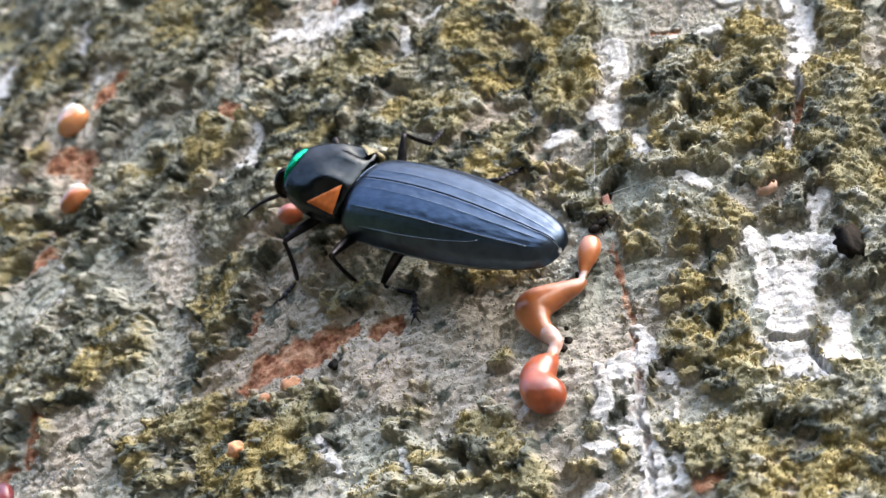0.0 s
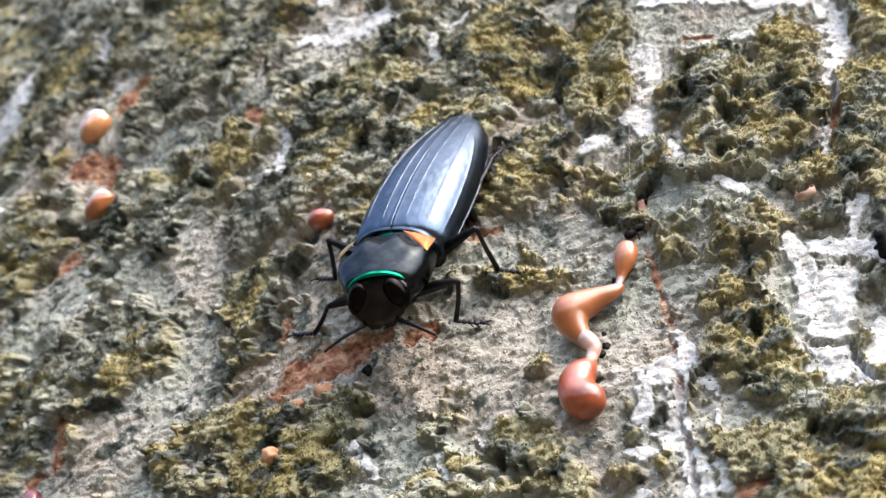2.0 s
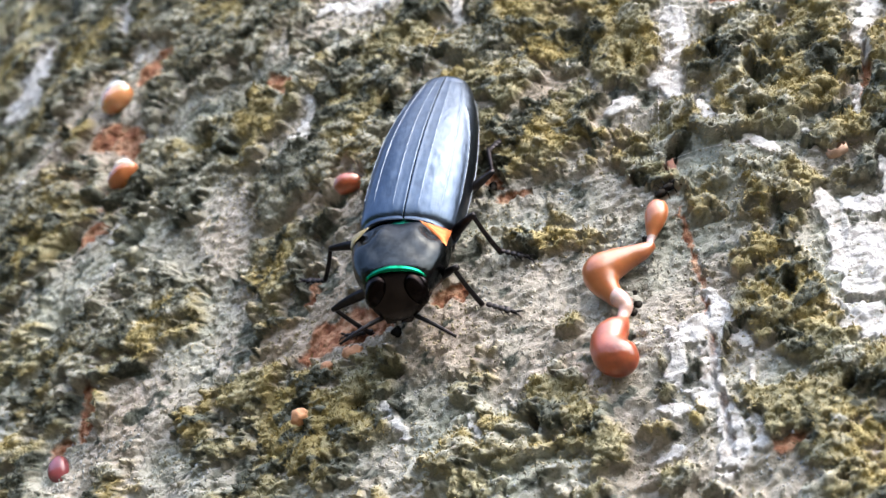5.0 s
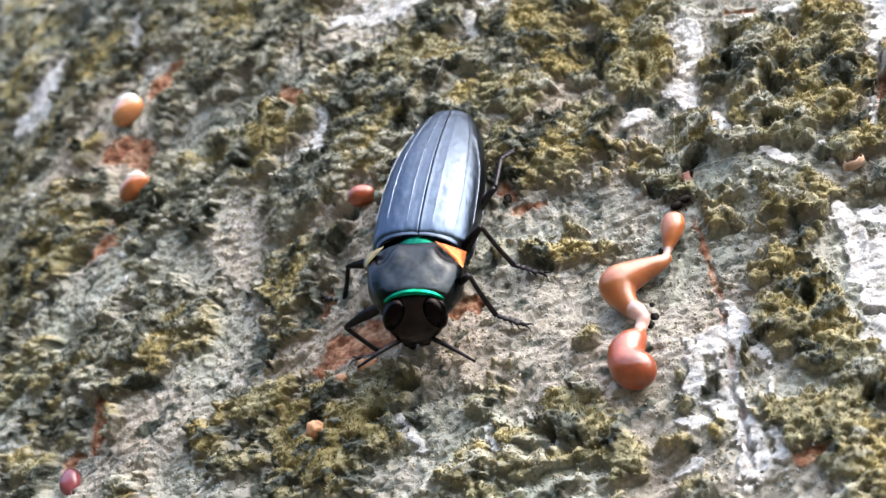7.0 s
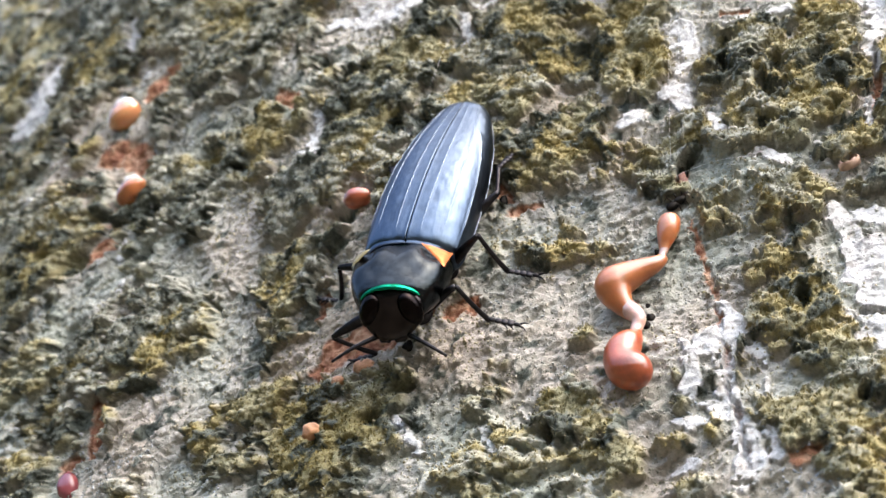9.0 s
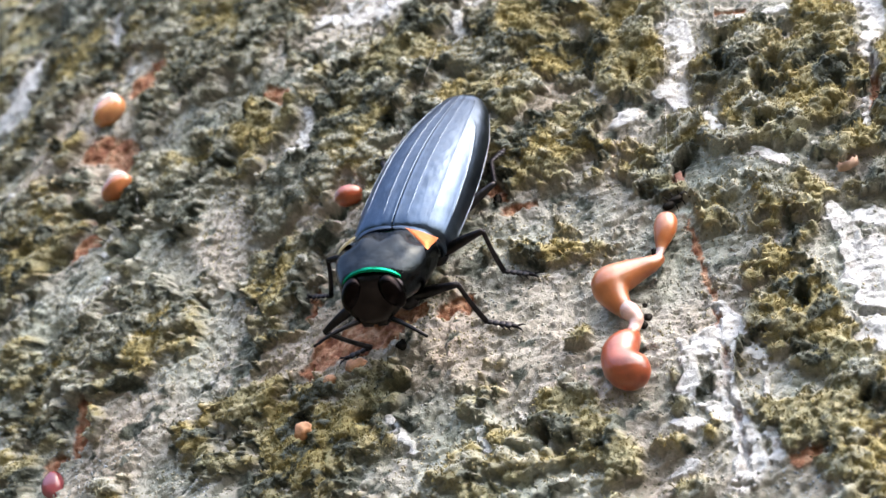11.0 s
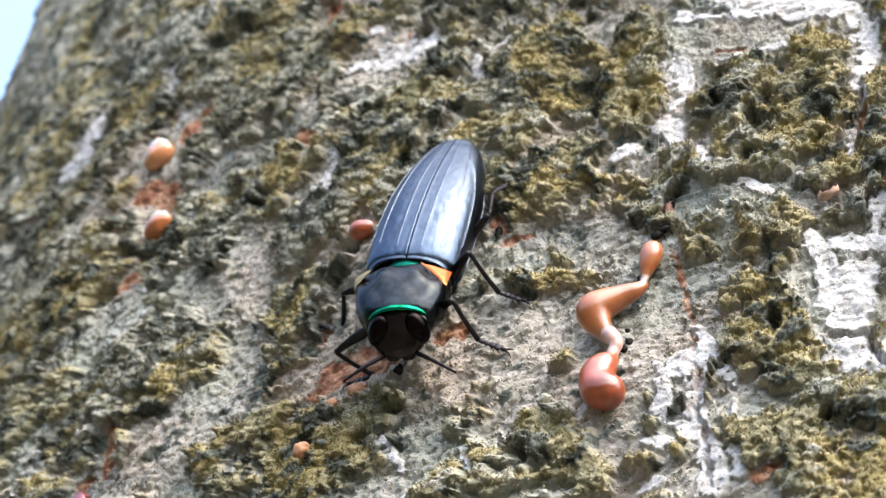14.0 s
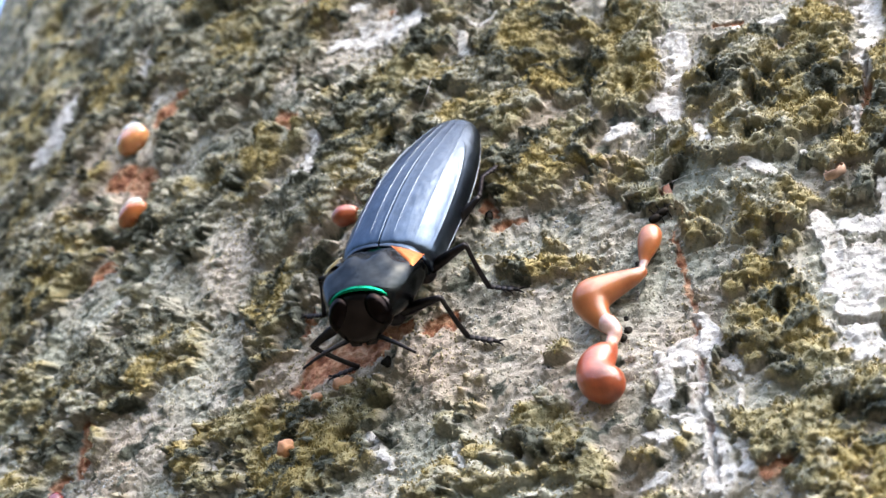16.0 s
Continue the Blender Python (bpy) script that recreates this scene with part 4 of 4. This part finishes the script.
litter("bark_crumb", 36.8, -35.5, (0.7, 1.0, 0.6), DARK, "tiny black crumb beside the resin", "crumb", 31, 0.8)
litter("bark_crumb", 36.1, -37.5, (0.6, 0.8, 0.5), DARK, "tiny black crumb beside the resin", "crumb", 32, 0.8)
litter("bark_crumb", 40.7, -22.1, (0.6, 0.8, 0.5), DARK, "tiny black crumb beside the resin", "crumb", 33, 0.8)
litter("bark_crumb", 36.7, -32.0, (0.5, 0.7, 0.4), DARK, "tiny black crumb beside the resin", "crumb", 34, 0.8)
litter("bark_crumb", -4.8, -25.8, (0.9, 1.3, 0.7), DARK, "tiny black crumb in a bark scar", "crumb", 35, 0.8)
litter("bark_crumb", 15.6, 3.2, (0.9, 1.3, 0.7), DARK, "tiny black crumb in a bark scar", "crumb", 36, 0.8)
litter("bark_flake", -14.0, -25.6, (2.0, 1.3, 0.8), CRUMB, "tan curled bark flake at the scar", "flake", 21, 0.9)
litter("bark_flake", -18.6, -27.2, (1.6, 1.0, 0.7), CRUMB, "tan curled bark flake at the scar", "flake", 27, 0.9)


def dead_insect(s, h):
    """A tiny shrivelled insect, a waisted body with crooked legs."""
    body = join(ellipsoid((0, 0, 0.9), (1.3, 0.8, 0.7), 12, 8), ellipsoid((1.5, 0.2, 1.0), (0.8, 0.6, 0.6), 10, 8), ellipsoid((-1.7, -0.3, 0.8), (1.2, 0.9, 0.7), 12, 8))
    bug = tagged(new("dead_insect", mm_mesh("dead_insect", *body, DARK)), "tiny dark dead insect caught above the resin", "insect")
    bug.matrix_world = trunk_pose(s, h, calm(s, h), 20)
    for k in range(6):
        d, x = (-1) ** k, -1.2 + 0.5 * k
        v, f = tube([(x, 0.4 * d, 0.8), (x + 0.2 * (k - 2), 1.6 * d, 1.5), (x + 0.35 * (k - 2), 2.5 * d, 0.1)], [0.16, 0.13, 0.06], 6)
        part("leg", mm_mesh("insect_leg", v, f, DARK), bug)


def curled_flake(s, h):
    """A peeled curl of bark, a thin strip rolled into a ring and a half."""
    rings = []
    for k in range(40):
        a, r = 9.5 * k / 39, 1.0 + 0.9 * k / 39
        c, d = math.cos(a), math.sin(a)
        w = 0.7 + 0.25 * noise.noise((0.3 * k, 2.0, 0.0))
        rings.append([(r * c, -w, r * d), (r * c, w, r * d + 0.2), ((r + 0.16) * c, w, (r + 0.16) * d + 0.2), ((r + 0.16) * c, -w, (r + 0.16) * d)])
    v, f = loft(rings)
    ob = tagged(new("bark_flake", mm_mesh("bark_flake", v, f, CURL)), "pinkish tan curl of peeled bark on moss", "flake")
    ob.matrix_world = trunk_pose(s, h, calm(s, h) + 1.2, 25) @ pose(0, 0, 0, 60, 0, 0)


dead_insect(46.6, -11.9)
curled_flake(75.4, -14.3)


def thread(a, b, sag, radius=0.016):
    """A strand of spider silk between two places (s, h, out) in mm."""
    pts = []
    for k in range(13):
        t = k / 12
        pts.append(on_trunk(a[0] + (b[0] - a[0]) * t, a[1] + (b[1] - a[1]) * t, a[2] + (b[2] - a[2]) * t + sag * math.sin(math.pi * t)))
    o = pts[0].copy()
    v, f = tube([tuple(p - o) for p in pts], [radius * MM] * 13, 5)
    ob = tagged(new("spider_thread", mesh_from("spider_thread", v, f, SILK)), "fine pale strand of spider silk", "thread", "spider threads")
    ob.location = o


for a, b, sag in [((56.8, 49, 3), (46.6, -6, 3), 3), ((71, 46, 3), (66.8, 34.4, 2), 1), ((75, 50, 2), (73.5, 35, 3), 1), ((58, 45, 4), (50, 0, 3), 4),
                  ((66, -10, 2), (47, -8, 3), 2), ((-44, 66, 2), (-44, 50, 2), 1), ((-30, 52, 2), (-31, 36, 2), 1), ((15, 65, 3), (2, 35, 3), 2),
                  ((-20, 60, 3), (-28, 48, 2), 1), ((-66, 60, 3), (-66, 48, 2), 1)]:
    thread(a, b, sag)


# ---- what moves ----
def body_pose(s, h, out, heading, pitch, roll):
    return trunk_pose(s, h, out) @ pose(0, 0, 0, 0, 0, heading) @ pose(0, 0, 0, 0, -pitch, 0) @ pose(0, 0, 0, roll, 0, 0)


def segment(p, q, up):
    """A pose at p with x towards q and z near up."""
    x = (q - p).normalized()
    y = up.cross(x).normalized()
    return Matrix.Translation(p) @ Matrix((x, y, x.cross(y))).transposed().to_4x4()


def two_bones(hip, ankle, lf, lt, up):
    """The knee of a leg from hip to ankle that bends towards up."""
    d = ankle - hip
    n = min(max(d.length, abs(lf - lt) + 0.0002), lf + lt - 0.0001)
    x = d.normalized()
    y = (up - x * up.dot(x)).normalized()
    a = (lf * lf - lt * lt + n * n) / (2 * n)
    return hip + x * a + y * math.sqrt(max(0.0, lf * lf - a * a)), hip + x * n


def motions():
    # seconds; s, h, out of the body; heading, pitch, roll; nod and turn of the pronotum, and its gap to the wing cases
    rows = [
        (0.0, 9.7, 0.6, 6.2, 138.3, -1.3, 4.0, -17.9, 9.6, -0.8),
        (0.1, 5.3, 3.2, 5.8, 162.9, 4.9, 4.0, -13.9, 5.8, -0.5),
        (0.2, -1.0, 7.5, 4.8, 197.1, 14.1, 4.0, -8.0, 0.0, 0.0),
        (0.3, 2.4, 0.9, 4.9, 224.2, 9.2, 5.0, -20.0, 18.0, 0.5),
        (0.5, 7.6, 2.9, 6.2, 237.7, 14.3, 6.0, -12.8, 21.7, 2.7),
        (0.7, 8.9, 2.7, 5.9, 241.4, 8.9, 6.0, -11.8, 16.9, 0.7),
        (1.0, 8.6, -0.7, 6.6, 249.2, 13.0, 0.0, -12.0, 11.2, 1.0),
        (1.5, 6.3, -4.9, 6.2, 253.1, 14.5, -6.0, -10.8, 9.8, 1.5),
        (2.0, 6.5, -7.3, 5.9, 253.4, 11.2, -5.7, -9.5, 11.1, 1.1),
        (2.5, 3.2, -10.4, 6.1, 252.3, 10.6, -8.8, -9.5, 12.2, 0.9),
        (3.0, 2.3, -10.7, 5.9, 255.1, 9.5, -11.4, -9.5, 9.8, 0.9),
        (3.5, -0.1, -11.1, 5.8, 261.2, 3.0, -19.6, -7.7, 6.4, 1.9),
        (4.0, 0.4, -11.3, 5.5, 258.6, -2.8, -20.6, -13.8, 5.7, 0.6),
        (6.5, 2.2, -9.5, 7.0, 253.6, 12.0, -9.7, -13.7, 10.7, 0.5),
        (7.0, 0.3, -11.4, 5.2, 261.1, 6.8, -19.8, -5.9, 7.3, 1.5),
        (7.3, -0.1, -12.0, 5.1, 257.2, 5.3, -16.8, -14.9, 10.5, 0.6),
        (7.5, 0.4, -8.6, 6.6, 253.7, 15.4, -8.6, -10.7, 11.2, 0.4),
        (8.0, 0.9, -11.4, 5.4, 260.4, 5.7, -20.0, -10.2, 7.5, 1.7),
        (8.5, 0.2, -12.2, 5.2, 255.6, 3.9, -15.9, -15.9, 7.3, 0.1),
        (11.0, 0.5, -11.2, 6.9, 251.8, 6.5, -7.8, -16.2, 7.3, 0.4),
        (11.2, 0.9, -5.7, 6.9, 250.3, 16.4, -6.2, -12.7, 16.5, 1.2),
        (11.5, 0.5, -7.4, 6.5, 254.3, 8.9, -11.7, -8.5, 12.5, 1.6),
        (12.0, 3.2, -11.4, 6.2, 259.1, 5.2, -14.8, -5.4, 11.8, 2.5),
        (12.5, 3.3, -12.3, 6.3, 254.3, 4.1, -14.1, -9.8, 14.8, 2.8),
        (13.0, 3.3, -11.2, 6.7, 251.7, 1.0, -12.0, -17.8, 11.2, 1.1),
        (13.5, 1.8, -9.6, 5.9, 256.2, 7.3, -15.9, -8.1, 10.7, 0.9),
        (14.0, 1.1, -10.2, 5.3, 259.5, 6.2, -17.8, -9.3, 9.2, 1.5),
        (14.5, 2.0, -11.6, 6.4, 259.9, 5.1, -18.7, -3.9, 6.9, 1.3),
        (15.0, -0.2, -12.3, 5.8, 258.2, 0.6, -16.4, -11.5, 10.4, 1.9),
        (15.5, -0.6, -13.1, 5.6, 254.0, 2.5, -8.3, -8.8, 14.8, 2.0),
        (16.0, 0.7, -11.4, 6.4, 254.2, 7.6, -8.2, -13.6, 8.6, 0.7),
    ]
    # where each foot stands: seconds, s, h; it stays at its last place
    feet = {
        "front_left": [(0, -16.7, -4.5), (0.5, 13.6, -10.2), (1, 19.9, -20.6), (1.5, 19.5, -24.0), (2, 18.2, -24.4), (2.5, 12.9, -30.6), (3, 13.0, -31.1), (3.5, 10.9, -29.7), (4, 16.8, -31.7), (7, 16.5, -31.1)],
        "front_right": [(0, 2.9, 10.6), (0.5, -18.0, 0.4), (1, -18.1, 2.3), (1.5, -19.8, -7.8), (2, -20.3, -9.3), (2.5, -19.6, -16.0), (3, -20.6, -16.0), (3.5, -13.0, -22.5), (4, -15.2, -20.6), (7, -16.7, -23.1)],
        "middle_left": [(0, -1.4, -14.9), (0.5, 21.6, -12.9), (1, 26.0, -8.6), (1.5, 27.2, -15.3), (2, 26.9, -15.5), (2.5, 21.5, -19.6), (3, 21.7, -19.7), (3.5, 21.0, -19.3), (4, 20.6, -19.2), (7, 20.7, -19.7)],
        "middle_right": [(0, 20.8, 24.1), (0.5, -10.9, 17.4), (1, -12.3, 10.0), (1.5, -15.7, 4.6), (2, -15.0, 2.2), (2.5, -18.5, 0.0), (3, -20.1, -0.9), (3.5, -24.7, -2.2), (4, -24.2, -2.7), (7, -23.8, -2.9)],
        "hind_left": [(0, 11.1, -22.0), (0.5, 34.9, 17.5), (1, 34.9, 22.5), (1.5, 26.2, 20.6), (2, 26.4, 20.8), (2.5, 24.4, 14.2), (3, 24.6, 14.9), (3.5, 19.0, 14.0), (4, 19.2, 13.4), (7, 19.5, 12.9)],
        "hind_right": [(0, 34.7, 8.7), (0.5, 16.7, 35.9), (1, 11.0, 33.6), (1.5, 6.2, 29.4), (2, 6.5, 27.4), (2.5, 3.8, 24.6), (3, 1.0, 24.5), (3.5, -5.2, 24.6), (4, -3.0, 24.7), (7, -4.8, 24.0)],
    }
    poses = [(r[0], body_pose(*r[1:7])) for r in rows]
    walk(beetle, poses)
    walk(beetle_front, [(r[0], pose(*((HINGE + Vector((r[9], 0, 0))) * MM), 0, r[7], r[8])) for r in rows])
    for key, (leg, femur, tibia, foot) in beetle_legs.items():
        hip, lf, lt = LEGS[key]
        fr, tr, gr = [], [], []
        stops = feet[key]
        for t, m in poses:
            k = max(i for i, f in enumerate(stops) if f[0] <= t + 1e-6)
            arc, high = stops[k][1:]
            if k + 1 < len(stops):
                w = (t - stops[k][0]) / (stops[k + 1][0] - stops[k][0])
                arc, high = arc + (stops[k + 1][1] - arc) * w, high + (stops[k + 1][2] - high) * w
            tip_world = on_trunk(arc, high, relief_at(arc, high) + 0.6)
            inv = m.inverted()
            tip, h0 = inv @ tip_world, Vector(hip) * MM
            flat = tip - h0
            flat.z = 0
            ankle = tip - flat.normalized() * 0.0058 + Vector((0, 0, 0.0012))
            knee, ankle = two_bones(h0, ankle, lf * MM, lt * MM, Vector((0.6, 0, 0.0)) if key.startswith("hind") else Vector((0, 0, 1)) + 0.3 * flat.normalized())
            fr.append((t, segment(h0 - h0, knee - h0, Vector((0, 0, 1)))))
            tr.append((t, segment(knee - h0, ankle - h0, Vector((0, 0, 1)))))
            gr.append((t, segment(ankle - h0, tip - h0, Vector((0, 0, 1)))))
        walk(femur, fr)
        walk(tibia, tr)
        walk(foot, gr)


motions()
